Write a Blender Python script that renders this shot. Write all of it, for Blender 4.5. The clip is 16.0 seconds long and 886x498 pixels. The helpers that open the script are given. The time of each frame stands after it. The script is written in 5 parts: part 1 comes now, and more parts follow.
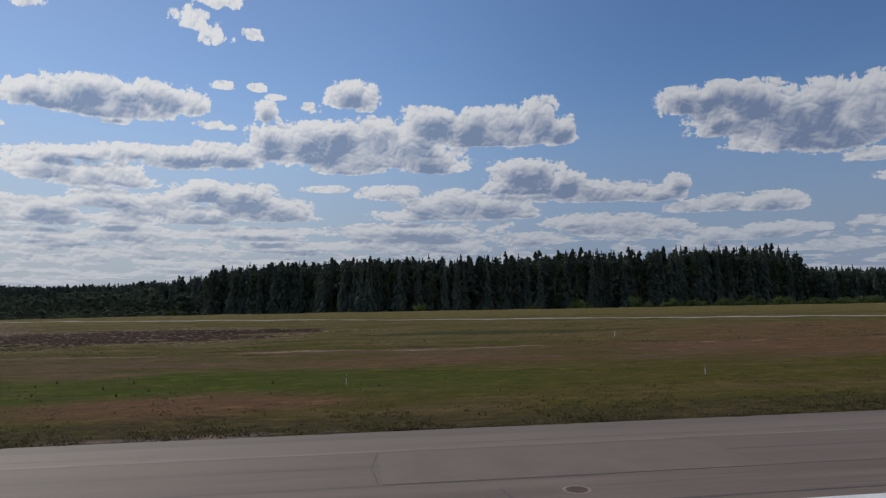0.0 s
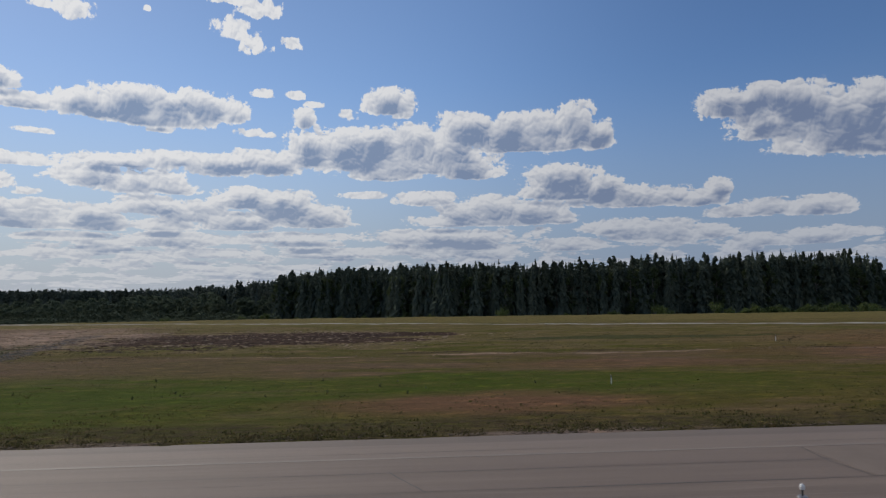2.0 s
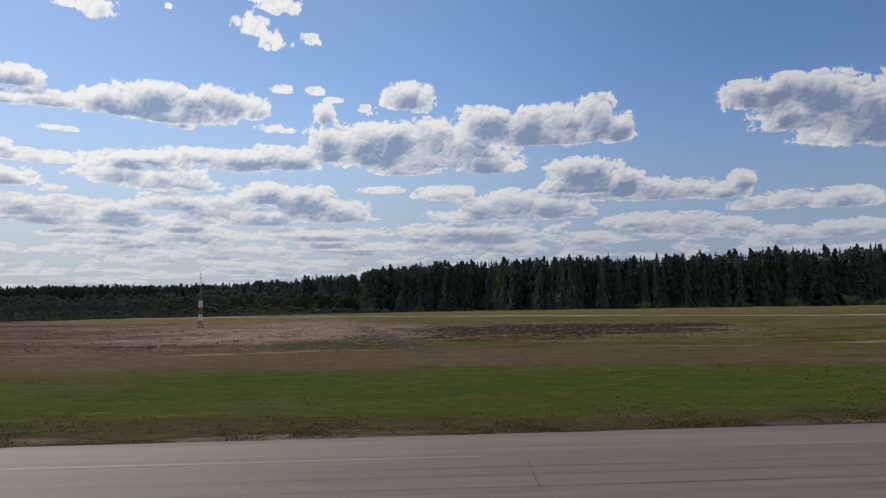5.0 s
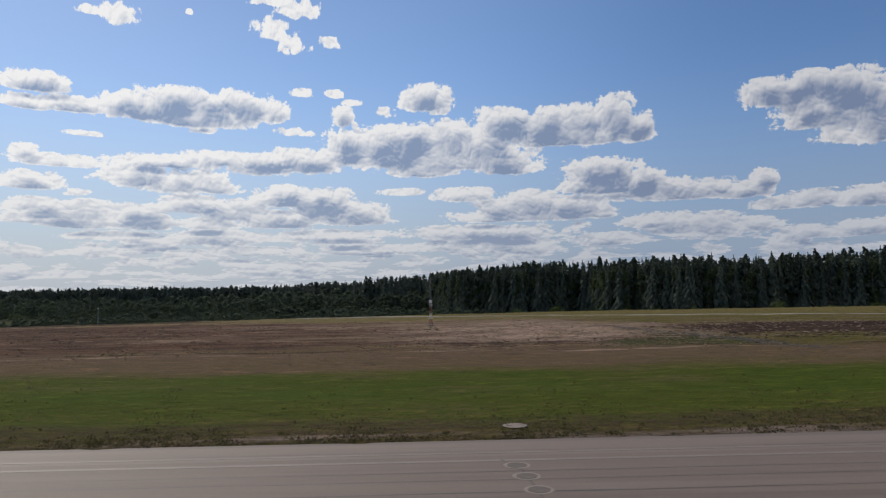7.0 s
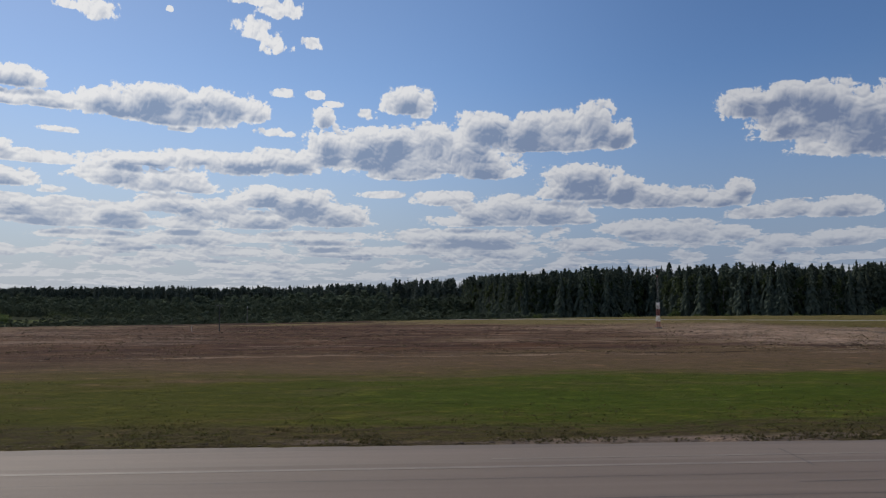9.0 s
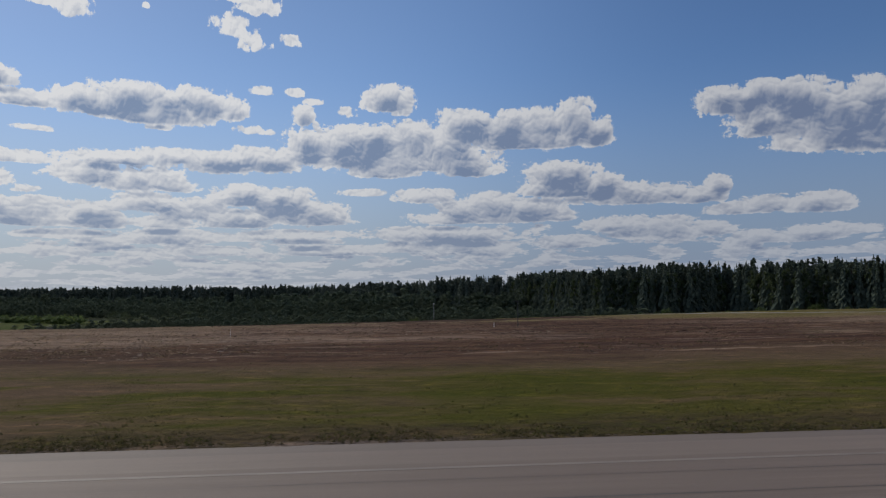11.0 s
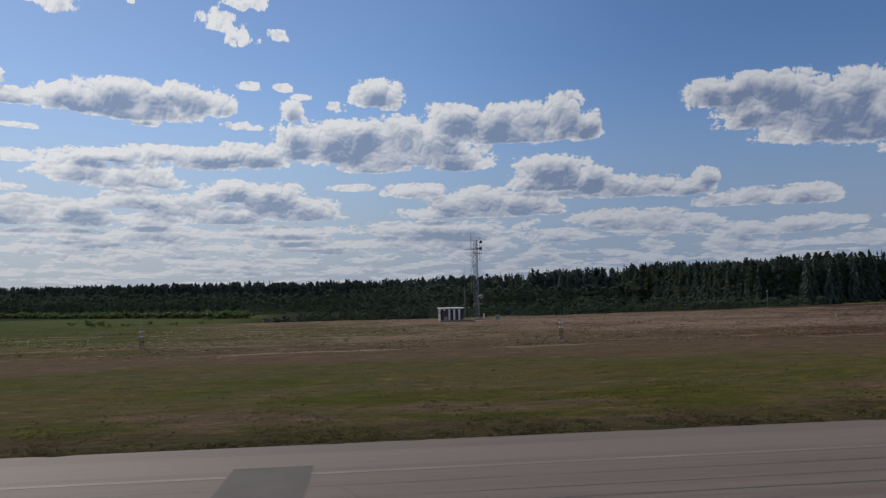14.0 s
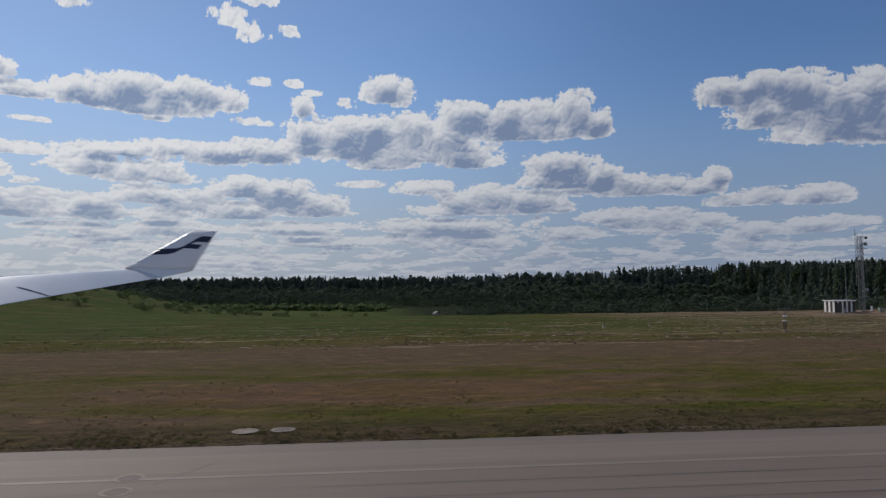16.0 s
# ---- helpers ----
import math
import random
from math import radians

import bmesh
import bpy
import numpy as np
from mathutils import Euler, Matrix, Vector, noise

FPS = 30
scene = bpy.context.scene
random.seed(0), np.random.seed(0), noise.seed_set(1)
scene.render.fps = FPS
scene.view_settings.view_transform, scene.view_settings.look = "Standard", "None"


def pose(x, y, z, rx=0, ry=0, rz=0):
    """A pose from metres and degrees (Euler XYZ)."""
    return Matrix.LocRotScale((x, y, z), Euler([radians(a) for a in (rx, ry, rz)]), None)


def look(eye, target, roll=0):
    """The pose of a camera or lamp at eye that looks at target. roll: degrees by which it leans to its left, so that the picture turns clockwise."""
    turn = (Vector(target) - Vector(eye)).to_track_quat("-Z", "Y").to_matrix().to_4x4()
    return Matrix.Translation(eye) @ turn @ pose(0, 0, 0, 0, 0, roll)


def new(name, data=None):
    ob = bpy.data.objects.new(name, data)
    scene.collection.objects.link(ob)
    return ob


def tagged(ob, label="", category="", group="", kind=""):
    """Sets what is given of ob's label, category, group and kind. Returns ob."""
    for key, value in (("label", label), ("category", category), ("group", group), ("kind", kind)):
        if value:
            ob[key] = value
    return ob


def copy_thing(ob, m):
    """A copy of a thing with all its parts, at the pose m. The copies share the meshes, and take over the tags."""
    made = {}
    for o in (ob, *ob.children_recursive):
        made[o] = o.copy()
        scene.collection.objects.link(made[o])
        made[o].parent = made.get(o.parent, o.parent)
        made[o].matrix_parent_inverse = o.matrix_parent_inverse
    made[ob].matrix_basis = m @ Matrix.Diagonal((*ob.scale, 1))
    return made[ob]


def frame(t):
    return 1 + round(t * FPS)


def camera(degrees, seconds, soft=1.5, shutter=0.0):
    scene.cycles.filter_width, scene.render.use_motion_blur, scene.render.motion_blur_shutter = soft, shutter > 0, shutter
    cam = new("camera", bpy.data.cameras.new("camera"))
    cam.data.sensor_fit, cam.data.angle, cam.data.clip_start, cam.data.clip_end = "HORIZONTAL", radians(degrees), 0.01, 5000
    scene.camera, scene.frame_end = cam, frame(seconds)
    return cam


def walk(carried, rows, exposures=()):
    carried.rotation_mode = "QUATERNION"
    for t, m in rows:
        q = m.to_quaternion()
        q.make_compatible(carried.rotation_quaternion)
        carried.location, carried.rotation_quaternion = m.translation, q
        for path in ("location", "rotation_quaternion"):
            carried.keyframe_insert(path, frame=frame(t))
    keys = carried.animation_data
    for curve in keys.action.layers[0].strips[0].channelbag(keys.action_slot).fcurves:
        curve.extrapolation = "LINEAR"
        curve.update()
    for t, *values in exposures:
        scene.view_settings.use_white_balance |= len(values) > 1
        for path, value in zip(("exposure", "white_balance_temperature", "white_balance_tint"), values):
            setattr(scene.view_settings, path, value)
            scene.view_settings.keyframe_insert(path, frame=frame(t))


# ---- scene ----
cam = camera(66.80, 16.0, soft=1.25, shutter=0.1)

# seconds, metres along the runway, yaw, pitch, roll
EYE = 6.3
ROWS = [
    (0, -0, -7.6, 3.47, 0.79),
    (0.5, -2.84, -7.22, 3.62, 0.92),
    (1, -6.45, -6.57, 3.86, 0.86),
    (1.5, -10.76, -6.03, 4.2, 0.77),
    (2, -15.74, -4.52, 3.97, 0.58),
    (2.5, -21.33, -1.37, 3.84, 0.4),
    (3, -27.51, -1.88, 3.61, 0.4),
    (3.5, -34.24, -2.38, 3.46, 0.48),
    (4, -41.53, -3, 3.45, 0.61),
    (4.5, -49.34, -2.92, 3.48, 0.66),
    (5, -57.67, -2.84, 3.51, 0.72),
    (5.5, -66.52, -2.76, 3.54, 0.77),
    (6, -75.89, -2.68, 3.57, 0.82),
    (6.5, -85.79, -2.6, 3.6, 0.87),
    (7, -96.2, -1.21, 3.66, 0.91),
    (7.5, -107.16, -1.69, 3.63, 0.71),
    (8, -118.65, -2.01, 3.75, 0.55),
    (8.5, -130.69, -2.51, 3.96, 0.41),
    (9, -143.29, -3.03, 3.96, 0.1),
    (9.5, -156.45, -3.42, 3.9, 0.23),
    (10, -170.18, -3.8, 3.85, 0.36),
    (10.5, -184.47, -4.19, 3.8, 0.49),
    (11, -199.33, -4.57, 3.74, 0.62),
    (11.5, -214.74, -4.96, 3.69, 0.75),
    (12, -230.71, -5.33, 3.71, 1.14),
    (12.5, -247.21, -5.63, 3.62, 1.27),
    (13, -264.21, -5.96, 3.52, 1.27),
    (13.5, -281.7, -6.22, 3.43, 1.23),
    (14, -299.64, -5.37, 3.27, 1.23),
    (14.5, -317.97, -5.45, 3.15, 1.1),
    (15, -336.65, -5.67, 3.07, 0.88),
    (15.5, -355.61, -5.42, 3.04, 0.67),
    (16, -374.78, -4.65, 3.04, 0.58),
]
walk(cam, [(t, pose(x, 0, EYE, 90 + pitch, roll, yaw)) for t, x, yaw, pitch, roll in ROWS],
     exposures=((0, -0.3, 6300, 10), (2, -0.23, 6360, 10), (3.5, -0.02, 6480, 10), (7, -0.03, 6480, 10), (9, -0.18, 6400, 10), (11.5, -0.36, 6300, 10), (14, -0.25, 6300, 10), (16, -0.3, 6270, 10)))

# ---- world, sun, exposure ----
SUN_AZ, SUN_EL = -36.0, 35.0          # degrees clockwise from +Y, and above the horizon
SLANT = 0.0078                        # the runway's edge drifts this much in Y per metre of X


def sun_vector():
    a, e = radians(SUN_AZ), radians(SUN_EL)
    return Vector((math.sin(a) * math.cos(e), math.cos(a) * math.cos(e), math.sin(e)))


class Nodes:
    """Short-hand for building node trees."""

    def __init__(self, tree):
        self.tree = tree
        tree.nodes.clear()

    def add(self, kind, **props):
        n = self.tree.nodes.new(kind)
        for k, v in props.items():
            if k == "operation":
                n.operation = v
            elif k == "data_type":
                n.data_type = v
            elif k == "blend_type":
                n.blend_type = v
            elif k == "interpolation_type":
                n.interpolation_type = v
            elif k == "use_clamp":
                n.use_clamp = v
            elif k == "noise_dimensions":
                n.noise_dimensions = v
            elif k == "voronoi_dimensions":
                n.voronoi_dimensions = v
            elif k == "feature":
                n.feature = v
        return n

    def put(self, sock, value):
        if isinstance(value, bpy.types.NodeSocket):
            self.tree.links.new(value, sock)
        elif value is not None:
            sock.default_value = value

    def math(self, op, a, b=None, c=None, clamp=False):
        n = self.add("ShaderNodeMath", operation=op, use_clamp=clamp)
        for s, v in zip(n.inputs, (a, b, c)):
            self.put(s, v)
        return n.outputs[0]

    def vec(self, op, a, b=None, c=None):
        n = self.add("ShaderNodeVectorMath", operation=op)
        for s, v in zip(n.inputs, (a, b, c)):
            self.put(s, v)
        return n.outputs["Value"] if op in ("LENGTH", "DOT_PRODUCT", "DISTANCE") else n.outputs["Vector"]

    def mix(self, f, a, b, mode="MIX"):
        n = self.add("ShaderNodeMix", data_type="RGBA", blend_type=mode)
        self.put(n.inputs[0], f)
        self.put(n.inputs[6], a)
        self.put(n.inputs[7], b)
        return n.outputs[2]

    def smooth(self, x, lo, hi, a=0.0, b=1.0):
        n = self.add("ShaderNodeMapRange", interpolation_type="SMOOTHSTEP")
        for s, v in zip(n.inputs, (x, lo, hi, a, b)):
            self.put(s, v)
        return n.outputs[0]

    def noise(self, vector, scale, detail=4.0, rough=0.55, dims="3D", distortion=0.0):
        n = self.add("ShaderNodeTexNoise", noise_dimensions=dims)
        self.put(n.inputs["Vector"], vector)
        self.put(n.inputs["Scale"], scale)
        self.put(n.inputs["Detail"], detail)
        self.put(n.inputs["Roughness"], rough)
        self.put(n.inputs["Distortion"], distortion)
        return n.outputs["Fac"]

    def voronoi(self, vector, scale, detail=0.0, dims="2D", feature="F1"):
        n = self.add("ShaderNodeTexVoronoi", voronoi_dimensions=dims, feature=feature)
        self.put(n.inputs["Vector"], vector)
        self.put(n.inputs["Scale"], scale)
        self.put(n.inputs["Detail"], detail)
        return n.outputs["Distance"]

    def split(self, v):
        n = self.add("ShaderNodeSeparateXYZ")
        self.put(n.inputs[0], v)
        return n.outputs

    def join(self, x, y, z=0.0):
        n = self.add("ShaderNodeCombineXYZ")
        for s, v in zip(n.inputs, (x, y, z)):
            self.put(s, v)
        return n.outputs[0]


# Fair-weather cumulus, bank by bank: azimuth, height, half width, rise above and fall below its middle, in degrees.
HIGH_CLOUDS = [
    (-12.9, 21.3, 1.6, 1.2, 1.0),
    (-11.2, 20.4, 1.5, 1.1, 1.0),
    (-10.8, 23.1, 2.2, 0.8, 0.9),
    (-12.9, 23.4, 2.3, 0.5, 0.4),
    (-8.2, 20.5, 0.9, 0.6, 0.5),
    (-24.6, 21.3, 1.4, 0.9, 1.0),
    (-26.8, 21.2, 1.0, 0.4, 0.4),
    (-19.6, 22.0, 0.3, 0.3, 0.2),
    (-10.4, 16.6, 1.1, 0.4, 0.4),
    (-8.0, 16.6, 0.9, 0.4, 0.4),
    (-6.3, 15.9, 1.0, 0.3, 0.3),
    (-7.3, 14.9, 1.1, 0.7, 0.7),
    (-3.4, 15.1, 0.8, 0.6, 0.5),
    (-0.6, 16.3, 2.0, 1.2, 1.0),
    (1.2, 15.4, 1.4, 0.7, 0.6),
    (-18.2, 13.2, 1.16, 0.31, 0.26),
    (-11.1, 13.4, 1.95, 0.46, 0.37),
    (-27.1, 12.3, 1.79, 0.29, 0.25),
    (9.4, 10.5, 0.77, 0.47, 0.57),
    (11.7, 5.0, 0.66, 0.28, 0.24),
    (-27.7, 7.9, 1.17, 0.33, 0.33),
]
WEST_CLOUD = [
    (-30.4, 15.6, 2.03, 1.01, 0.70),
    (-31.0, 14.1, 1.55, 0.59, 0.47),
    (-27.8, 14.3, 2.40, 0.61, 0.57),
    (-23.8, 14.7, 2.06, 1.00, 0.84),
    (-20.8, 15.3, 2.42, 1.11, 1.46),
    (-17.8, 15.3, 2.38, 1.21, 1.66),
    (-15.1, 15.3, 2.01, 1.06, 1.33),
    (-12.9, 14.9, 1.19, 0.89, 0.81),
    (-19.1, 14.3, 4.04, 0.65, 0.96),
    (-20.3, 14.3, 5.44, 0.69, 0.78),
]
BAND_WEST = [
    (-30.9, 10.8, 0.82, 0.48, 0.60),
    (-28.6, 10.1, 2.70, 0.53, 0.41),
    (-23.1, 9.3, 2.47, 1.04, 0.78),
    (-19.8, 9.1, 3.01, 1.15, 0.98),
    (-17.3, 8.6, 1.82, 0.72, 0.45),
    (-21.1, 10.6, 3.91, 0.57, 0.53),
    (-17.3, 11.1, 2.69, 0.58, 0.81),
    (-14.2, 10.9, 3.23, 0.73, 1.14),
    (-10.5, 11.1, 2.88, 0.92, 1.16),
]
BAND_MIDDLE = [
    (-7.3, 14.8, 0.95, 0.73, 1.01),
    (-6.5, 12.3, 2.15, 1.76, 1.78),
    (-3.9, 12.4, 2.89, 1.59, 2.12),
    (-1.0, 12.8, 2.72, 1.40, 2.36),
    (1.9, 13.0, 2.73, 1.50, 2.60),
    (4.9, 12.3, 2.43, 1.50, 2.13),
    (6.8, 10.4, 2.03, 0.76, 0.66),
    (-0.5, 10.4, 3.01, 0.66, 0.67),
    (6.8, 14.3, 2.52, 1.11, 1.77),
    (10.2, 13.8, 2.68, 1.38, 1.77),
    (13.5, 13.8, 2.16, 1.55, 1.84),
    (15.9, 14.3, 1.66, 1.53, 2.05),
    (17.7, 13.2, 1.54, 1.12, 1.27),
    (0.0, 16.1, 2.20, 1.28, 0.92),
    (2.4, 11.1, 6.79, 1.13, 0.85),
    (12.1, 12.6, 5.19, 0.92, 0.65),
]
ROW_WEST = [
    (-30.5, 8.5, 2.00, 0.77, 0.61),
    (-29.8, 6.8, 2.17, 0.61, 0.49),
    (-26.9, 6.8, 1.93, 0.63, 0.51),
    (-23.0, 6.5, 2.47, 0.74, 0.87),
    (-30.8, 5.8, 1.16, 0.40, 0.32),
    (-18.9, 7.3, 2.20, 0.85, 0.90),
    (-15.9, 6.8, 2.72, 0.96, 0.92),
    (-11.9, 8.0, 2.56, 0.98, 0.84),
    (-8.7, 7.6, 2.43, 1.22, 1.42),
    (-5.8, 6.9, 2.19, 1.00, 0.86),
    (-12.3, 6.3, 4.31, 0.65, 0.56),
    (-9.1, 8.3, 1.21, 0.56, 0.47),
]
ROW_EAST = [
    (-2.0, 8.5, 1.84, 0.33, 0.29),
    (2.9, 8.2, 2.81, 0.62, 0.58),
    (6.2, 7.1, 2.22, 0.77, 0.86),
    (9.1, 7.5, 2.48, 1.00, 1.33),
    (12.0, 7.0, 2.63, 0.90, 1.18),
    (14.3, 6.4, 1.67, 0.56, 0.47),
    (5.3, 6.3, 2.99, 0.53, 0.48),
    (14.8, 9.7, 2.87, 1.16, 1.16),
    (12.9, 8.6, 1.69, 0.70, 0.56),
    (18.0, 8.8, 1.62, 1.05, 0.92),
    (20.2, 8.0, 2.28, 0.95, 0.82),
    (23.2, 7.8, 2.19, 0.85, 0.72),
    (25.7, 7.5, 1.87, 0.70, 0.62),
    (27.1, 8.2, 0.92, 0.91, 0.78),
    (21.1, 7.7, 5.63, 0.63, 0.63),
    (15.3, 8.5, 3.22, 1.12, 0.65),
    (9.1, 6.4, 5.71, 0.57, 0.57),
]
LOW_EAST = [
    (19.2, 5.5, 2.74, 0.69, 0.64),
    (23.1, 5.1, 2.61, 0.85, 0.63),
    (26.0, 4.8, 2.10, 0.66, 0.53),
    (15.2, 4.0, 2.11, 0.66, 0.38),
    (2.8, 5.0, 4.73, 0.63, 0.58),
    (1.9, 3.8, 3.47, 0.48, 0.39),
    (5.7, 4.1, 3.46, 0.48, 0.38),
    (28.4, 6.3, 2.02, 0.56, 0.43),
    (30.7, 6.5, 2.16, 0.72, 0.67),
    (34.0, 6.4, 2.16, 0.77, 0.73),
    (29.5, 4.0, 1.98, 0.64, 0.43),
    (33.9, 4.2, 2.02, 0.70, 0.57),
]
EAST_CLOUD = [
    (27.4, 14.7, 1.73, 1.00, 1.14),
    (29.5, 15.0, 2.19, 0.94, 1.73),
    (32.4, 14.7, 2.34, 1.09, 2.54),
    (35.1, 13.4, 2.38, 1.32, 2.84),
    (37.7, 13.1, 2.27, 1.85, 3.27),
    (40.3, 13.0, 2.15, 1.88, 2.86),
    (42.6, 12.4, 2.03, 1.84, 2.32),
    (45.1, 11.5, 2.46, 1.86, 2.26),
    (40.8, 9.3, 1.64, 0.52, 0.48),
    (43.7, 7.8, 2.22, 0.54, 0.46),
    (31.5, 12.8, 3.26, 1.28, 1.29),
    (35.4, 11.5, 3.81, 1.46, 1.34),
    (39.1, 11.2, 3.19, 1.61, 1.42),
]
LOW_WEST = [
    (-26.9, 5.5, 2.47, 0.49, 0.33),
    (-22.9, 5.5, 2.29, 0.51, 0.34),
    (-18.1, 5.7, 2.89, 0.53, 0.36),
    (-12.5, 5.8, 2.65, 0.46, 0.37),
    (-6.1, 6.1, 2.80, 0.57, 0.38),
    (-26.2, 4.6, 2.15, 0.33, 0.25),
    (-20.5, 4.3, 3.17, 0.39, 0.26),
    (-13.4, 4.6, 3.06, 0.41, 0.28),
    (-7.1, 4.4, 2.78, 0.38, 0.24),
    (-25.8, 3.5, 1.80, 0.25, 0.17),
    (-15.5, 3.4, 3.41, 0.32, 0.23),
    (-6.1, 3.4, 2.80, 0.33, 0.24),
    (0.5, 4.9, 2.40, 0.48, 0.38),
    (6.8, 4.7, 3.86, 0.48, 0.39),
    (15.1, 4.1, 2.81, 0.52, 0.38),
    (21.3, 4.6, 2.68, 0.42, 0.32),
    (32.2, 3.9, 2.31, 0.43, 0.34),
    (35.9, 4.3, 2.15, 0.41, 0.33),
]
LOW_BANK = [
    (-28.1, 6.0, 2.9, 0.9, 0.7),
    (14.7, 4.2, 2.0, 0.5, 0.4),
    (4.1, 5.0, 6.0, 0.6, 0.4),
    (6.5, 3.9, 3.9, 0.4, 0.3),
    (-24.8, 4.7, 2.9, 0.4, 0.4),
    (-17.0, 4.8, 3.6, 0.5, 0.4),
    (-7.6, 5.0, 4.3, 0.4, 0.3),
    (-4.4, 3.8, 3.9, 0.3, 0.3),
    (-22.3, 3.8, 2.2, 0.3, 0.2),
    (-14.1, 3.7, 2.5, 0.3, 0.2),
]


def cloud_field():
    """A node group: how deep in cloud the sky is at (azimuth, height) in degrees."""
    g = bpy.data.node_groups.new("cloud_field", "ShaderNodeTree")
    g.interface.new_socket("Place", in_out="INPUT", socket_type="NodeSocketVector")
    g.interface.new_socket("Depth", in_out="OUTPUT", socket_type="NodeSocketFloat")
    g.interface.new_socket("Body", in_out="OUTPUT", socket_type="NodeSocketFloat")
    g.interface.new_socket("Billow", in_out="OUTPUT", socket_type="NodeSocketFloat")
    b = Nodes(g)
    source, sink = g.nodes.new("NodeGroupInput"), g.nodes.new("NodeGroupOutput")
    place = source.outputs[0]
    az, el, _ = b.split(place)
    # lumps: a stretched scale towards the horizon, where the clouds are farther off
    high = b.math("MULTIPLY", b.math("LOGARITHM", b.math("ADD", b.math("MAXIMUM", el, -2.0), 5.0), math.e), 20.0)
    lump = b.join(az, high, 0.0)
    n1 = b.noise(lump, 0.30, 2.5, 0.42, "2D")
    sway = b.join(n1, b.noise(lump, 0.7, 1.5, 0.4, "2D"), 0.0)

    def domes(scale, warp):
        """Rounded heads with creases between them."""
        d = b.voronoi(b.vec("ADD", lump, b.vec("MULTIPLY", sway, (warp, warp, 0.0))), scale)
        return b.math("MULTIPLY_ADD", b.math("MULTIPLY", d, d), -1.0, 0.24)

    heads, knobs, buds = domes(0.40, 2.0), domes(1.0, 1.8), domes(2.4, 1.4)
    fleece = b.math("SUBTRACT", b.noise(b.vec("ADD", lump, b.vec("MULTIPLY", sway, (1.2, 1.2, 0.0))), 0.75, 9.0, 0.60, "2D"), 0.5)
    ragged = b.math("ADD", b.math("ADD", b.math("MULTIPLY_ADD", n1, 1.3, -0.65), b.math("MULTIPLY", fleece, 1.9)),
                    b.math("ADD", b.math("MULTIPLY", heads, 1.0), b.math("ADD", b.math("MULTIPLY", knobs, 0.65), b.math("MULTIPLY", buds, 0.30))))
    # the banks, and the small shreds apart from them
    trio = b.join(az, el, el)
    nearest = shreds = None
    for bank in (HIGH_CLOUDS, WEST_CLOUD, BAND_WEST, BAND_MIDDLE, ROW_WEST, ROW_EAST, LOW_EAST, EAST_CLOUD, LOW_WEST, LOW_BANK):
        for a, e, w, up, down in bank:
            small = bank is HIGH_CLOUDS
            w, up, down = (w * 0.95, up * 0.9, down * 0.9) if small else (w * 1.12, up * 1.10, down * 0.95)
            q = b.vec("MULTIPLY_ADD", trio, (1 / w, 1 / up, -1 / down), (-a / w, -e / up, e / down))
            # flat underneath: the fall below the middle grows with its square
            d = b.vec("LENGTH", b.vec("MULTIPLY", b.vec("MAXIMUM", q, (-999.0, 0.0, 0.0)), b.vec("MAXIMUM", q, (1.0, 1.0, 0.0))))
            if small:
                shreds = d if shreds is None else b.math("SMOOTH_MIN", shreds, d, 0.35)
            else:
                nearest = d if nearest is None else b.math("SMOOTH_MIN", nearest, d, 0.30)
    torn = b.math("ADD", b.math("MULTIPLY", b.math("SUBTRACT", b.noise(lump, 1.1, 7.0, 0.60, "2D"), 0.50), 3.4), ragged)
    shred_depth = b.math("MULTIPLY", b.math("ADD", b.math("SUBTRACT", 1.0, shreds), b.math("MULTIPLY_ADD", torn, 0.55, -0.10)), 0.70)
    wisps = b.math("MULTIPLY", b.math("SUBTRACT", b.noise(lump, 2.4, 9.0, 0.72, "2D"), 0.5), 0.95)
    core = b.math("ADD", b.math("SUBTRACT", 1.0, nearest), b.math("MULTIPLY_ADD", ragged, b.smooth(el, 3.0, 13.0, 0.36, 0.46), 0.06))
    bank_depth = b.math("MAXIMUM", b.math("ADD", core, wisps), shred_depth)
    # the far layer near the horizon, all round, and scattered clouds outside the banks
    far = b.math("MULTIPLY", b.math("LOGARITHM", b.math("ADD", b.math("MAXIMUM", el, -0.5), 1.2), math.e), 9.0)
    streak = b.noise(b.join(b.math("MULTIPLY", az, 0.50), far, 3.7), 0.62, 8.0, 0.58)
    low = b.math("SUBTRACT", b.math("MULTIPLY", b.math("SUBTRACT", streak, 0.475), 4.4), b.smooth(el, 3.6, 8.5, 0.0, 1.8))
    away = b.smooth(b.math("ABSOLUTE", b.math("SUBTRACT", az, 7.0)), 46.0, 62.0)
    scattered = b.math("SUBTRACT", b.math("MULTIPLY", b.math("SUBTRACT", b.noise(b.join(az, b.math("MULTIPLY", el, 2.0), 9.0), 0.06, 6.0, 0.6), 0.52), 4.0),
                       b.math("MULTIPLY", b.math("SUBTRACT", 1.0, away), 5.0))
    total = b.math("MAXIMUM", bank_depth, b.math("MAXIMUM", low, scattered))
    g.links.new(total, sink.inputs[0])
    soft = b.math("ADD", b.math("SUBTRACT", 1.0, nearest), b.math("MULTIPLY", ragged, 0.26))
    soft = b.math("MAXIMUM", soft, b.math("MULTIPLY_ADD", shred_depth, 0.7, -0.15))
    g.links.new(b.math("MAXIMUM", soft, b.math("MAXIMUM", b.math("MULTIPLY", low, 0.7), scattered)), sink.inputs[1])
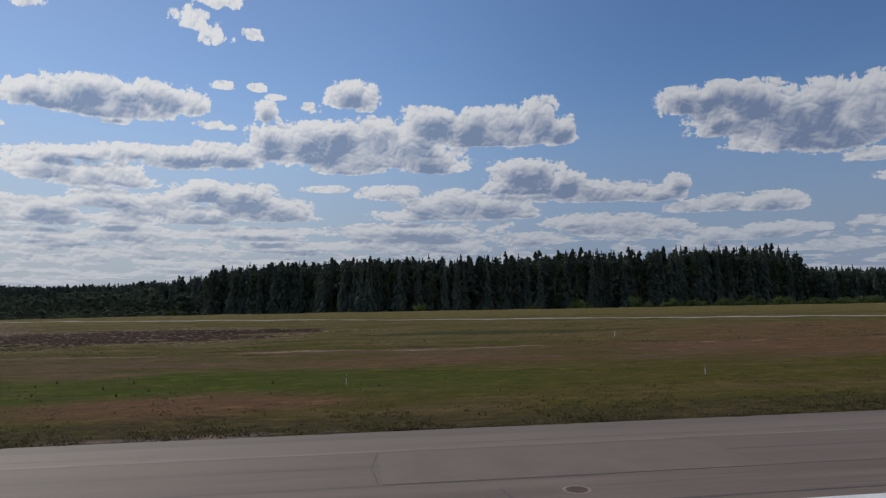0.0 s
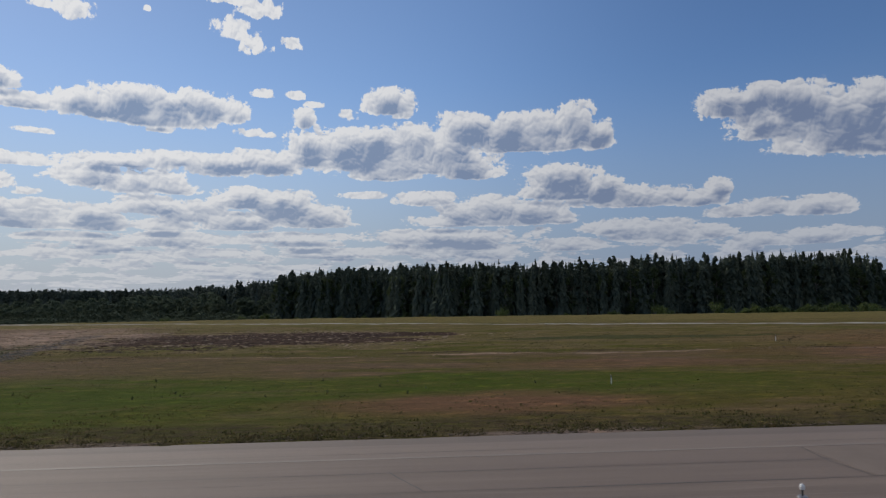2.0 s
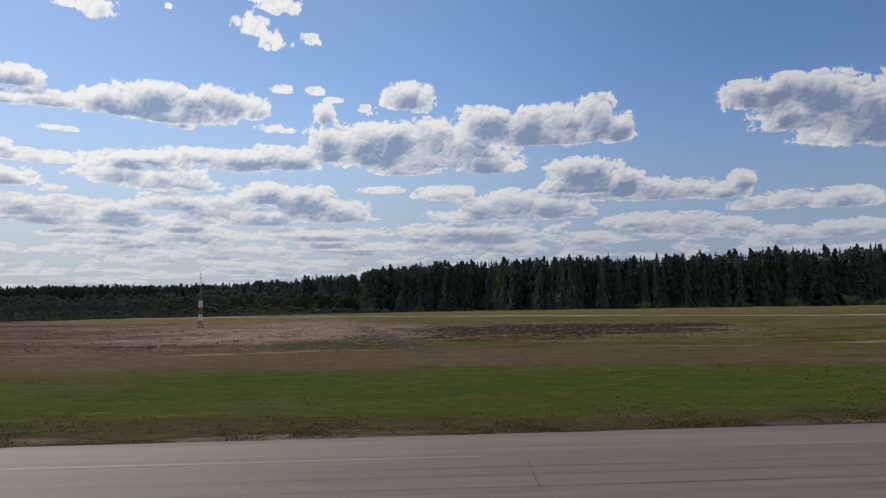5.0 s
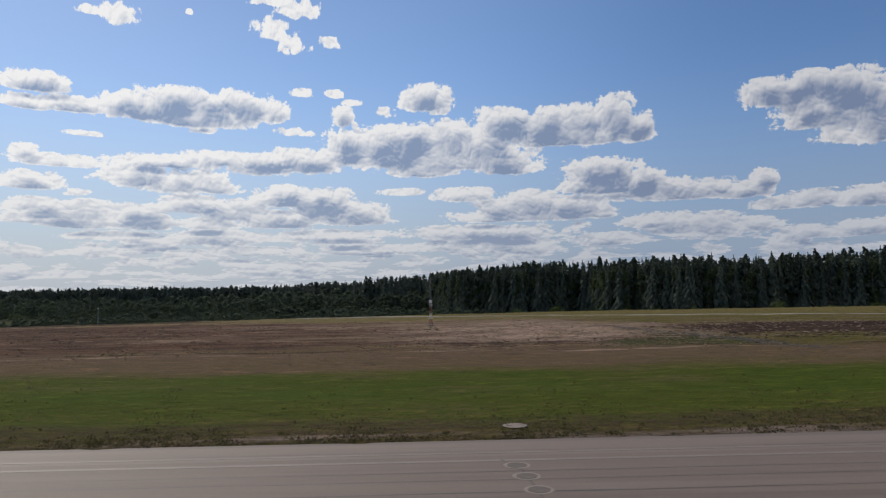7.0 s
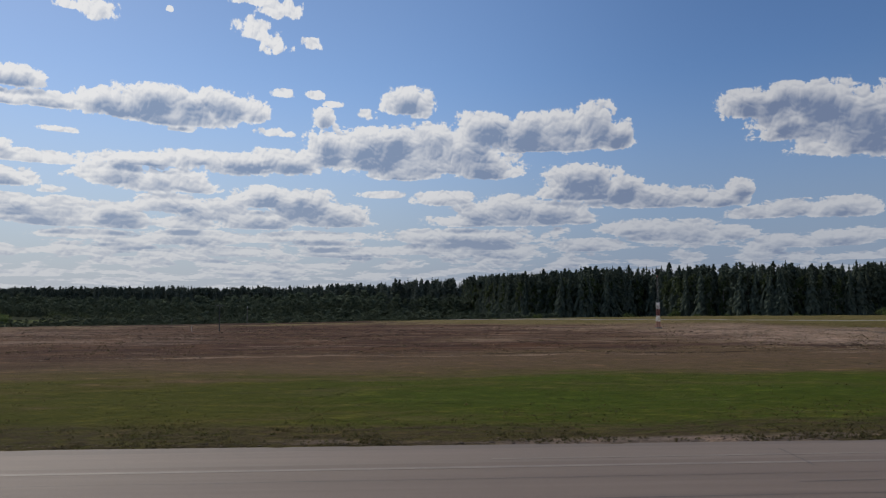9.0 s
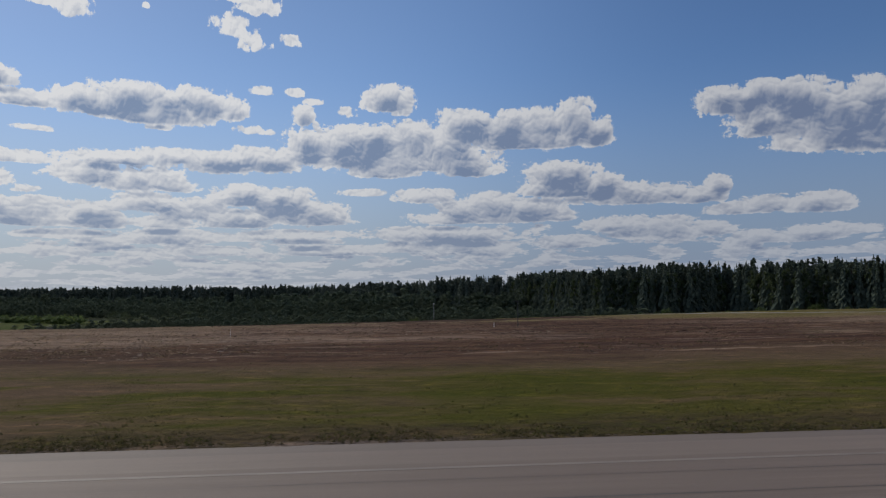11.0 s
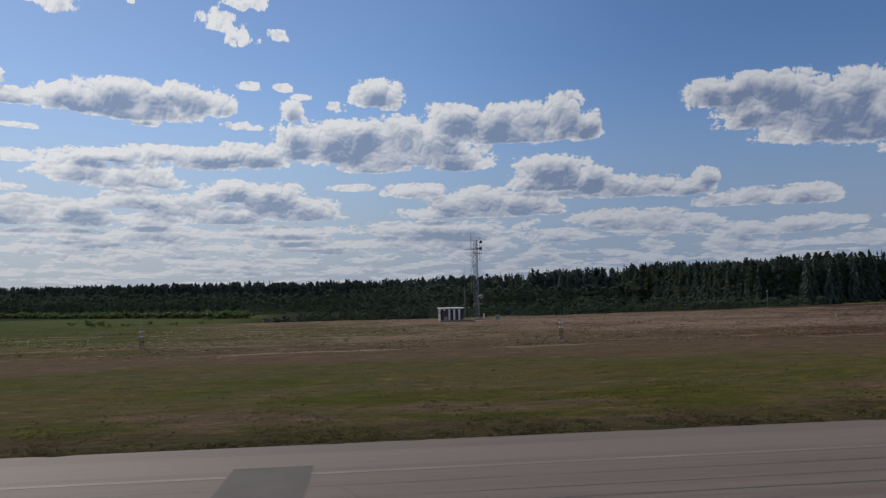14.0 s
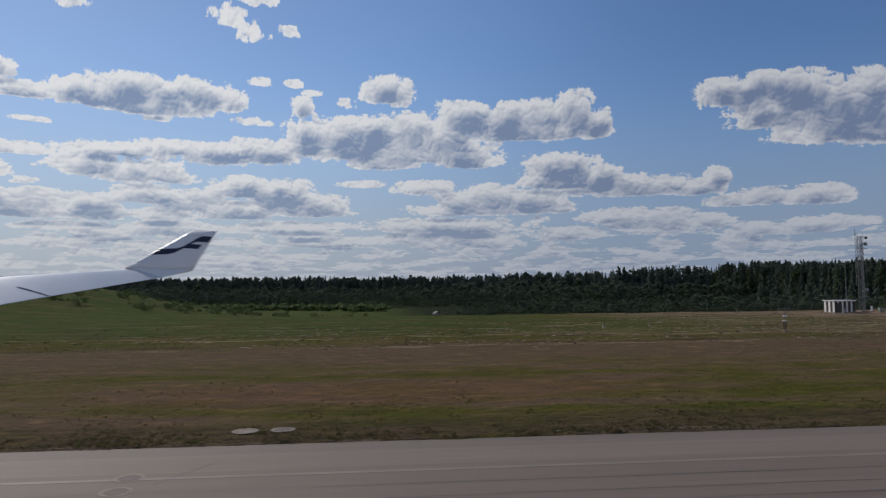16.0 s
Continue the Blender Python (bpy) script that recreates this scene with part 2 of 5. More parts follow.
    billow = b.math("ADD", b.math("MULTIPLY_ADD", n1, 1.1, b.math("MULTIPLY", heads, 1.1)), b.math("ADD", b.math("MULTIPLY", knobs, 0.75), b.math("MULTIPLY_ADD", fleece, 0.9, b.math("MULTIPLY", buds, 0.36))))
    g.links.new(billow, sink.inputs[2])
    return g


world = bpy.data.worlds.new("daylight")
scene.world = world
world.use_nodes = True
W = Nodes(world.node_tree)
sky = W.add("ShaderNodeTexSky")
sky.sky_type, sky.sun_disc = "NISHITA", False
sky.sun_elevation, sky.sun_rotation = radians(SUN_EL), radians(SUN_AZ)
sky.altitude, sky.air_density, sky.dust_density, sky.ozone_density = 60.0, 1.0, 0.1, 3.0
way = W.vec("NORMALIZE", W.add("ShaderNodeTexCoord").outputs["Generated"])
wx, wy, wz = W.split(way)
DEG = 180 / math.pi
sky_az = W.math("MULTIPLY", W.math("ARCTAN2", wx, wy), DEG)
sky_el = W.math("MULTIPLY", W.math("ARCSINE", wz), DEG)
place = W.join(sky_az, sky_el)
field = cloud_field()
depth, body, billow = [], [], []
for shift in ((0.0, 0.0, 0.0), (-0.30, 0.60, 0.0), (-0.09, 0.20, 0.0)):
    n = world.node_tree.nodes.new("ShaderNodeGroup")
    n.node_tree = field
    world.node_tree.links.new(W.vec("ADD", place, shift), n.inputs[0])
    depth.append(n.outputs[0])
    body.append(n.outputs[1])
    billow.append(n.outputs[2])
cover = W.smooth(depth[0], -0.04, 0.15)
# thick cloud between here and the sun dims it; knobs facing the sun stay bright
thick = W.math("MULTIPLY", W.math("MULTIPLY", W.smooth(body[1], -0.22, 0.95, 0.0, 1.10), W.smooth(W.noise(place, 0.16, 2.0, 0.5, "2D"), 0.34, 0.60, 0.62, 1.0)), W.smooth(body[0], -0.05, 0.45, 0.3, 1.0))
knobs = W.math("MULTIPLY", W.smooth(W.math("SUBTRACT", billow[2], billow[0]), -0.50, 0.50, -0.45, 0.45), W.smooth(body[0], -0.1, 0.9, 0.9, 0.55))
tufts = W.math("MULTIPLY", W.math("SUBTRACT", W.noise(W.vec("MULTIPLY", place, (1.0, 1.5, 1.0)), 0.7, 6.0, 0.55, "2D"), 0.5), 0.50)
shaded = W.math("ADD", W.math("ADD", thick, W.math("MULTIPLY", knobs, 0.8)), tufts, clamp=True)
glow = W.smooth(W.vec("DOT_PRODUCT", way, tuple(sun_vector())), 0.45, 0.97)
# clouds opposite the sun show their sunlit side
facing = W.smooth(W.vec("DOT_PRODUCT", way, tuple(sun_vector())), 0.25, -0.45)
lit = W.mix(facing, W.mix(glow, (0.60, 0.605, 0.63, 1), (0.90, 0.89, 0.88, 1)), (1.0, 0.97, 0.93, 1))
under = W.mix(facing, W.mix(glow, (0.175, 0.225, 0.345, 1), (0.265, 0.345, 0.50, 1)), (0.62, 0.65, 0.70, 1))
cloud = W.mix(shaded, lit, under)
sky_light = W.vec("SCALE", W.vec("MULTIPLY", sky.outputs[0], W.mix(glow, (0.87, 1.0, 1.19, 1), (1.02, 1.0, 1.03, 1))))
W.put(sky_light.node.inputs["Scale"], W.smooth(glow, 0.0, 1.0, 0.079, 0.103))
veil = W.smooth(sky_el, -1.0, 19.0, 0.96, 0.0)
hazy = W.mix(veil, sky_light, W.mix(glow, (0.255, 0.308, 0.420, 1), (0.475, 0.515, 0.575, 1)))
hazy_cloud = W.mix(W.smooth(sky_el, 0.0, 11.0, 0.52, 0.0), cloud, W.mix(glow, (0.27, 0.325, 0.42, 1), (0.47, 0.50, 0.545, 1)))
back = W.add("ShaderNodeBackground")
W.put(back.inputs["Color"], W.mix(W.math("MULTIPLY", cover, 0.97), hazy, hazy_cloud))
back.inputs["Strength"].default_value = 1.0
world.node_tree.links.new(back.outputs[0], W.add("ShaderNodeOutputWorld").inputs[0])

sun = new("sun", bpy.data.lights.new("sun", "SUN"))
sun.data.energy, sun.data.angle, sun.data.color = 3.3, radians(0.53), (1.0, 0.91, 0.78)
sun.matrix_world = look(sun_vector() * 500, (0, 0, 0))

# ---- materials ----


def material(name, paint, rough=0.8, metal=0.0, spec=0.5, bump=None, translucent=None):
    """paint(b, place) gives the colour, or (colour, bump height, bump distance); place is the object's own coordinates."""
    m = bpy.data.materials.new(name)
    m.use_nodes = True
    b = Nodes(m.node_tree)
    shader = b.add("ShaderNodeBsdfPrincipled")
    coords = b.add("ShaderNodeTexCoord").outputs["Object"]
    colour = paint(b, coords)
    if isinstance(colour, tuple) and len(colour) == 3 and isinstance(colour[0], bpy.types.NodeSocket):
        colour, height, distance = colour
        n = b.add("ShaderNodeBump")
        n.inputs["Distance"].default_value = distance
        b.put(n.inputs["Height"], height)
        b.put(shader.inputs["Normal"], n.outputs[0])
    b.put(shader.inputs["Base Color"], colour)
    b.put(shader.inputs["Roughness"], rough)
    b.put(shader.inputs["Metallic"], metal)
    b.put(shader.inputs["Specular IOR Level"], spec)
    out = shader.outputs[0]
    if translucent:
        t = b.add("ShaderNodeBsdfTranslucent")
        b.put(t.inputs["Color"], colour)
        n = b.add("ShaderNodeMixShader")
        n.inputs[0].default_value = translucent
        m.node_tree.links.new(out, n.inputs[1])
        m.node_tree.links.new(t.outputs[0], n.inputs[2])
        out = n.outputs[0]
    m.node_tree.links.new(out, b.add("ShaderNodeOutputMaterial").inputs[0])
    return m


def speckled(a, c, scale, amount=1.0, fine=18.0):
    """Two colours mixed by coarse and fine noise."""
    def paint(b, p):
        f = b.math("ADD", b.math("MULTIPLY", b.noise(p, scale, 5.0), 0.6), b.math("MULTIPLY", b.noise(p, scale * fine, 3.0), 0.4))
        return b.mix(b.smooth(f, 0.5 - 0.22 * amount, 0.5 + 0.22 * amount), (*a, 1), (*c, 1))
    return paint


def ground_paint(b, p):
    x, y, _ = b.split(p)
    v = b.math("SUBTRACT", y, b.math("MULTIPLY", x, SLANT))
    along = b.vec("MULTIPLY", p, (0.30, 1.0, 1.0))
    far = b.vec("MULTIPLY", p, (0.22, 1.0, 1.0))
    big = b.noise(far, 0.035, 5.0, 0.6)
    mid = b.noise(along, 0.22, 5.0, 0.62)
    small = b.noise(b.vec("MULTIPLY", p, (0.6, 1.0, 1.0)), 1.7, 5.0, 0.65)
    grain = b.noise(p, 9.0, 3.0, 0.7)
    wob = b.math("MULTIPLY", b.math("SUBTRACT", b.noise(b.vec("MULTIPLY", p, (0.35, 1.0, 1.0)), 0.09, 5.0, 0.65), 0.5), 1.0)

    def band(lo, hi, soft, wobble=6.0):
        vv = b.math("ADD", v, b.math("ADD", b.math("MULTIPLY", wob, wobble * 2.4), b.math("MULTIPLY", b.math("SUBTRACT", mid, 0.5), wobble * 1.5)))
        return b.math("MULTIPLY", b.smooth(vv, lo - soft, lo + soft), b.smooth(vv, hi - soft, hi + soft, 1.0, 0.0))

    def span(lo, hi, soft):
        xx = b.math("ADD", x, b.math("MULTIPLY", wob, 30.0))
        return b.math("MULTIPLY", b.smooth(xx, lo - soft, lo + soft), b.smooth(xx, hi - soft, hi + soft, 1.0, 0.0))

    def patch(cx, cy, rx, ry, edge=0.35, rough=1.6):
        q = b.vec("MULTIPLY_ADD", b.join(x, y), (1 / rx, 1 / ry, 0.0), (-cx / rx, -cy / ry, 0.0))
        d = b.math("ADD", b.vec("LENGTH", q), b.math("MULTIPLY", b.math("ADD", wob, b.math("MULTIPLY", b.math("SUBTRACT", mid, 0.5), 0.8)), rough))
        return b.smooth(d, 1.0 - edge, 1.0 + edge, 1.0, 0.0)

    green, lush = (0.080, 0.084, 0.016, 1), (0.064, 0.095, 0.014, 1)
    olive, dry = (0.122, 0.096, 0.031, 1), (0.150, 0.101, 0.066, 1)
    straw, peat = (0.36, 0.26, 0.185, 1), (0.048, 0.032, 0.024, 1)
    gravel, mown = (0.085, 0.080, 0.073, 1), (0.170, 0.140, 0.055, 1)
    # patchwork of green and dried grass
    c = b.mix(b.smooth(b.math("ADD", b.math("MULTIPLY", big, 0.55), b.math("MULTIPLY", mid, 0.45)), 0.40, 0.60), green, olive)
    c = b.mix(b.math("MULTIPLY", b.smooth(mid, 0.50, 0.72), 0.55), c, dry)
    # the verge, a green strip, a dry strip, the open field
    c = b.mix(b.math("MULTIPLY", band(41.0, 55.0, 3.0), b.math("MULTIPLY", span(-148.0, 12.0, 16.0), b.smooth(b.math("ADD", b.math("MULTIPLY", mid, 0.5), b.math("MULTIPLY", small, 0.5)), 0.34, 0.62, 1.0, 0.45))), c, lush)
    c = b.mix(b.math("MULTIPLY", band(33.0, 45.0, 3.0), b.math("MULTIPLY", span(-142.0, -22.0, 16.0), b.smooth(small, 0.34, 0.64, 0.85, 0.35))), c, lush)
    c = b.mix(b.math("MULTIPLY", band(56.0, 74.0, 5.0), b.math("MULTIPLY", span(-430.0, -28.0, 25.0), b.smooth(small, 0.35, 0.62, 0.95, 0.6))), c, dry)
    c = b.mix(b.math("MULTIPLY", band(56.0, 74.0, 5.0), b.math("MULTIPLY", span(-28.0, 220.0, 25.0), b.smooth(mid, 0.40, 0.60, 0.2, 0.8))), c, dry)
    c = b.mix(b.math("MULTIPLY", band(70.0, 150.0, 7.0, 14.0), b.math("MULTIPLY", span(-330.0, -62.0, 14.0), b.smooth(mid, 0.34, 0.62, 1.0, 0.55))), c, dry)
    c = b.mix(b.math("MULTIPLY", band(92.0, 175.0, 5.0, 22.0), b.math("MULTIPLY", span(-330.0, -66.0, 12.0), b.smooth(b.math("ADD", b.math("MULTIPLY", mid, 0.6), b.math("MULTIPLY", small, 0.4)), 0.43, 0.58, 0.05, 0.50))), c, straw)
    c = b.mix(b.math("MULTIPLY", band(30.0, 56.0, 3.0), b.math("MULTIPLY", span(-700.0, -205.0, 25.0), b.smooth(mid, 0.42, 0.60, 0.0, 0.75))), c, dry)
    c = b.mix(b.math("MULTIPLY", band(150.0, 260.0, 8.0, 14.0), b.math("MULTIPLY", span(-330.0, 400.0, 20.0), 0.7)), c, mown)
    c = b.mix(b.math("MULTIPLY", band(78.0, 150.0, 5.0, 12.0), b.math("MULTIPLY", span(-60.0, 300.0, 14.0), b.smooth(mid, 0.38, 0.62, 0.15, 0.75))), c, (0.160, 0.125, 0.060, 1))
    # worn and dry places, the burnt peat, a gravel spur, a heath-brown field
    for cx, cy, rx, ry, amount in ((-10, 40, 9, 4, 0.9), (8, 60, 14, 4, 0.5), (-322, 42, 8, 3, 0.7), (-290, 47, 9, 4, 0.6), (-236, 45, 9, 3, 0.5),
                                   (70, 66, 45, 12, 0.7), (95, 92, 60, 14, 0.6), (-375, 40, 16, 4, 0.5)):
        c = b.mix(b.math("MULTIPLY", patch(cx, cy, rx, ry, 0.5), amount), c, (0.17, 0.095, 0.055, 1))
    for cx, cy, rx, ry in ((-37, 106, 26, 15), (-17, 112, 12, 6), (-84, 84, 20, 7), (-92, 100, 9, 7), (-210, 160, 60, 16)):
        c = b.mix(b.math("MULTIPLY", patch(cx, cy, rx * 1.06, ry * 1.18, 0.10, 2.2), b.smooth(small, 0.42, 0.62, 0.0, 0.65)), c, straw)
        c = b.mix(b.math("MULTIPLY", patch(cx, cy, rx, ry, 0.07, 2.2), 0.93), c, b.mix(b.smooth(small, 0.35, 0.65), peat, (0.075, 0.045, 0.032, 1)))
    for cx, cy, rx, ry in ((-170, 112, 66, 24), (-150, 135, 46, 12), (-140, 86, 38, 9), (-200, 78, 52, 16)):
        c = b.mix(b.math("MULTIPLY", patch(cx, cy, rx, ry, 0.4, 1.5), 0.88), c, b.mix(b.smooth(mid, 0.4, 0.6), (0.075, 0.045, 0.033, 1), (0.12, 0.07, 0.045, 1)))
    for cx, cy, rx, ry, amount in ((-78, 110, 20, 24, 1.0), (-84, 90, 16, 8, 0.7), (-120, 130, 26, 6, 0.4), (-225, 96, 42, 9, 0.6), (-250, 118, 60, 8, 0.45), (-320, 84, 40, 5, 0.5)):
        c = b.mix(b.math("MULTIPLY", patch(cx, cy, rx, ry, 0.45, 1.8), b.smooth(b.noise(along, 0.5, 6.0, 0.7), 0.36, 0.60, 0.25 * amount, amount)), c, straw)
    for cx, cy, rx, ry in ((-66, 80, 9, 7), (-63, 90, 3, 6), (20, 96, 20, 4)):
        c = b.mix(b.math("MULTIPLY", patch(cx, cy, rx, ry, 0.15, 2.0), 0.8), c, (0.058, 0.066, 0.026, 1))
    spur = b.math("MULTIPLY", b.smooth(b.math("ABSOLUTE", b.math("ADD", b.math("ADD", x, b.math("MULTIPLY", y, 0.2)), b.math("ADD", 42.3, b.math("MULTIPLY", wob, 5.0)))), 1.1, 2.2, 1.0, 0.0), band(68.0, 122.0, 3.0))
    c = b.mix(b.math("MULTIPLY", spur, b.smooth(small, 0.40, 0.70, 0.95, 0.5)), c, gravel)
    c = b.mix(b.math("MULTIPLY", band(42.0, 60.0, 3.0), b.math("MULTIPLY", span(-336.0, -262.0, 14.0), b.smooth(small, 0.34, 0.64, 0.60, 0.25))), c, lush)
    c = b.mix(b.math("MULTIPLY", patch(-322, 104, 30, 25, 0.35, 2.0), b.smooth(small, 0.36, 0.64, 0.9, 0.35)), c, (0.086, 0.094, 0.027, 1))
    # meadow to the west, greener where it drops away
    c = b.mix(b.math("MULTIPLY", band(88.0, 700.0, 6.0, 12.0), b.math("MULTIPLY", b.smooth(x, -372.0, -318.0, 1.0, 0.0), b.smooth(mid, 0.40, 0.62, 1.0, 0.55))), c, (0.060, 0.085, 0.022, 1))
    brush = b.math("MULTIPLY", b.smooth(y, 200.0, 240.0), b.smooth(b.math("ADD", x, b.math("MULTIPLY", wob, 40.0)), -385.0, -350.0))
    c = b.mix(b.math("MAXIMUM", brush, b.smooth(y, 455.0, 500.0)), c, (0.022, 0.030, 0.013, 1))
    # the cart track along the field and the gravel road beyond it
    furrow = b.noise(b.vec("MULTIPLY", p, (0.10, 1.0, 1.0)), 0.42, 6.0, 0.66)
    field = b.math("MULTIPLY", band(76.0, 128.0, 4.0, 8.0), span(-420.0, -40.0, 12.0))
    c = b.mix(b.math("MULTIPLY", field, b.smooth(furrow, 0.56, 0.63, 0.0, 0.80)), c, b.mix(b.smooth(mid, 0.4, 0.6), peat, (0.13, 0.065, 0.035, 1)))
    c = b.mix(b.math("MULTIPLY", field, b.smooth(furrow, 0.34, 0.43, 0.60, 0.0)), c, straw)
    rut = b.smooth(b.math("ABSOLUTE", b.math("SUBTRACT", b.math("ADD", v, b.math("MULTIPLY", wob, 2.5)), 71.8)), 0.25, 0.9, 1.0, 0.0)
    c = b.mix(b.math("MULTIPLY", rut, b.smooth(mid, 0.46, 0.62, 0.0, 0.7)), c, straw)
    ditch = b.smooth(b.math("ABSOLUTE", b.math("SUBTRACT", b.math("ADD", v, b.math("MULTIPLY", wob, 3.0)), 74.6)), 0.3, 1.2, 1.0, 0.0)
    c = b.mix(b.math("MULTIPLY", ditch, b.smooth(mid, 0.46, 0.60, 0.0, 0.75)), c, peat)
    # verge soil by the asphalt
    c = b.mix(b.math("MULTIPLY", band(26.0, 34.5, 1.2, 3.0), b.smooth(small, 0.36, 0.64, 0.35, 0.9)), c, (0.072, 0.055, 0.032, 1))
    c = b.mix(b.math("MULTIPLY", band(26.0, 31.3, 0.3, 1.5), b.smooth(mid, 0.50, 0.66)), c, (0.22, 0.17, 0.13, 1))
    c = b.mix(b.smooth(grain, 0.30, 0.72, 0.0, 0.62), c, b.vec("SCALE", c))
    c.node.inputs[7].links[0].from_node.inputs["Scale"].default_value = 0.45
    mottle = b.noise(b.vec("MULTIPLY", p, (0.45, 1.0, 1.0)), 0.80, 9.0, 0.78)
    c = b.mix(b.smooth(mottle, 0.50, 0.72, 0.0, 0.85), c, b.mix(1.0, c, (2.1, 1.85, 1.6, 1), "MULTIPLY"))
    c = b.mix(b.smooth(mottle, 0.30, 0.48, 0.75, 0.0), c, b.mix(1.0, c, (0.38, 0.42, 0.45, 1), "MULTIPLY"))
    c = b.mix(1.0, c, (1.06, 1.06, 1.12, 1), "MULTIPLY")
    return c, b.math("ADD", b.math("MULTIPLY", grain, 0.35), small), 0.35


def asphalt_paint(b, p):
    x, y, _ = b.split(p)
    v = b.math("SUBTRACT", y, b.math("MULTIPLY", x, SLANT))
    along = b.vec("MULTIPLY", p, (0.06, 1.0, 1.0))
    streak = b.noise(along, 0.8, 5.0, 0.6)
    cloud_ = b.noise(p, 0.12, 4.0, 0.6)
    grit = b.noise(p, 35.0, 3.0, 0.75)
    fine = b.noise(b.vec("MULTIPLY", p, (0.03, 1.0, 1.0)), 3.2, 6.0, 0.65)
    c = b.mix(b.smooth(streak, 0.30, 0.68), (0.146, 0.118, 0.097, 1), (0.220, 0.180, 0.148, 1))
    c = b.mix(b.smooth(fine, 0.50, 0.66, 0.0, 0.55), c, (0.122, 0.098, 0.082, 1))
    c = b.mix(b.smooth(fine, 0.34, 0.46, 0.45, 0.0), c, (0.262, 0.222, 0.186, 1))
    c = b.mix(b.smooth(cloud_, 0.35, 0.7, 0.0, 0.55), c, (0.160, 0.130, 0.107, 1))
    # paving lanes of slightly different age
    for lo, hi, tone in ((22.3, 26.9, (0.178, 0.145, 0.120, 1)), (26.9, 29.2, (0.235, 0.200, 0.168, 1)), (29.2, 40.0, (0.172, 0.150, 0.130, 1))):
        lane = b.math("MULTIPLY", b.smooth(v, lo - 0.05, lo + 0.05), b.smooth(v, hi - 0.05, hi + 0.05, 1.0, 0.0))
        c = b.mix(b.math("MULTIPLY", lane, 0.55), c, tone)
    c = b.mix(b.smooth(grit, 0.35, 0.7, 0.0, 0.4), c, (0.085, 0.08, 0.075, 1))
    c = b.mix(1.0, c, (0.965, 0.895, 0.855, 1), "MULTIPLY")
    return c, grit, 0.006


M_GROUND = material("grassland", ground_paint, 1.0, spec=0.02)
M_ASPHALT = material("worn_asphalt", asphalt_paint, 0.78, spec=0.35)
M_TAR = material("tar_seal", speckled((0.050, 0.044, 0.039), (0.105, 0.088, 0.075), 0.9), 0.7)
M_PATCH = material("newer_asphalt", speckled((0.070, 0.058, 0.050), (0.105, 0.088, 0.076), 0.5, 1.0, 60.0), 0.8, spec=0.35)
M_FADED = material("faded_paint", speckled((0.160, 0.130, 0.105), (0.208, 0.171, 0.139), 0.35, 0.6), 0.75)
M_WHITE = material("white_paint", speckled((0.62, 0.61, 0.59), (0.78, 0.77, 0.75), 1.2, 1.0, 8.0), 0.5)
M_RED = material("red_paint", speckled((0.21, 0.065, 0.05), (0.29, 0.09, 0.07), 1.4), 0.5)
M_MAROON = material("dark_red_paint", speckled((0.034, 0.020, 0.018), (0.052, 0.028, 0.025), 1.2), 0.6)
M_STEEL = material("galvanised_steel", speckled((0.20, 0.205, 0.21), (0.30, 0.305, 0.31), 3.0), 0.5, 0.7)
M_DARK = material("dark_metal", speckled((0.04, 0.04, 0.042), (0.07, 0.07, 0.072), 3.0), 0.5, 0.3)
M_CONCRETE = material("concrete", speckled((0.17, 0.155, 0.135), (0.25, 0.23, 0.20), 2.0), 0.85)
M_LID = material("pit_lid", speckled((0.085, 0.065, 0.052), (0.130, 0.102, 0.082), 3.0), 0.8)
M_RING = material("worn_mortar", speckled((0.20, 0.165, 0.135), (0.27, 0.225, 0.185), 2.0), 0.85)
M_CLOD = material("earth_clods", speckled((0.05, 0.036, 0.027), (0.26, 0.20, 0.15), 1.1), 0.95, spec=0.1)
M_PEAT = material("burnt_peat", speckled((0.044, 0.029, 0.022), (0.080, 0.051, 0.037), 1.3), 0.95, spec=0.1)
M_TURF = material("dry_turf", speckled((0.17, 0.12, 0.08), (0.34, 0.26, 0.19), 0.9), 0.95, spec=0.1)
M_ROAD = material("pale_gravel", speckled((0.24, 0.22, 0.19), (0.36, 0.33, 0.29), 0.4), 0.9)
M_IRON = material("rusty_cast_iron", speckled((0.07, 0.042, 0.03), (0.13, 0.075, 0.05), 4.0), 0.7, 0.4)
M_BOX = material("green_enamel", speckled((0.16, 0.21, 0.16), (0.22, 0.28, 0.21), 2.0), 0.5)
M_LENS = material("frosted_glass", speckled((0.75, 0.75, 0.72), (0.85, 0.85, 0.82), 8.0), 0.15)
M_BARK = material("pine_bark", speckled((0.05, 0.036, 0.028), (0.09, 0.06, 0.042), 2.0), 0.9)
M_BIRCH = material("pale_bark", speckled((0.10, 0.095, 0.085), (0.20, 0.19, 0.17), 3.0), 0.85)


def leafy(a, c):
    def paint(b, p):
        info = b.add("ShaderNodeObjectInfo").outputs["Random"]
        island = b.add("ShaderNodeNewGeometry").outputs["Random Per Island"]
        col = b.mix(island, (*a, 1), (*c, 1))
        return b.mix(b.math("MULTIPLY", info, 0.5), col, b.mix(1.0, col, (0.62, 0.70, 0.75, 1), "MULTIPLY"))
    return paint


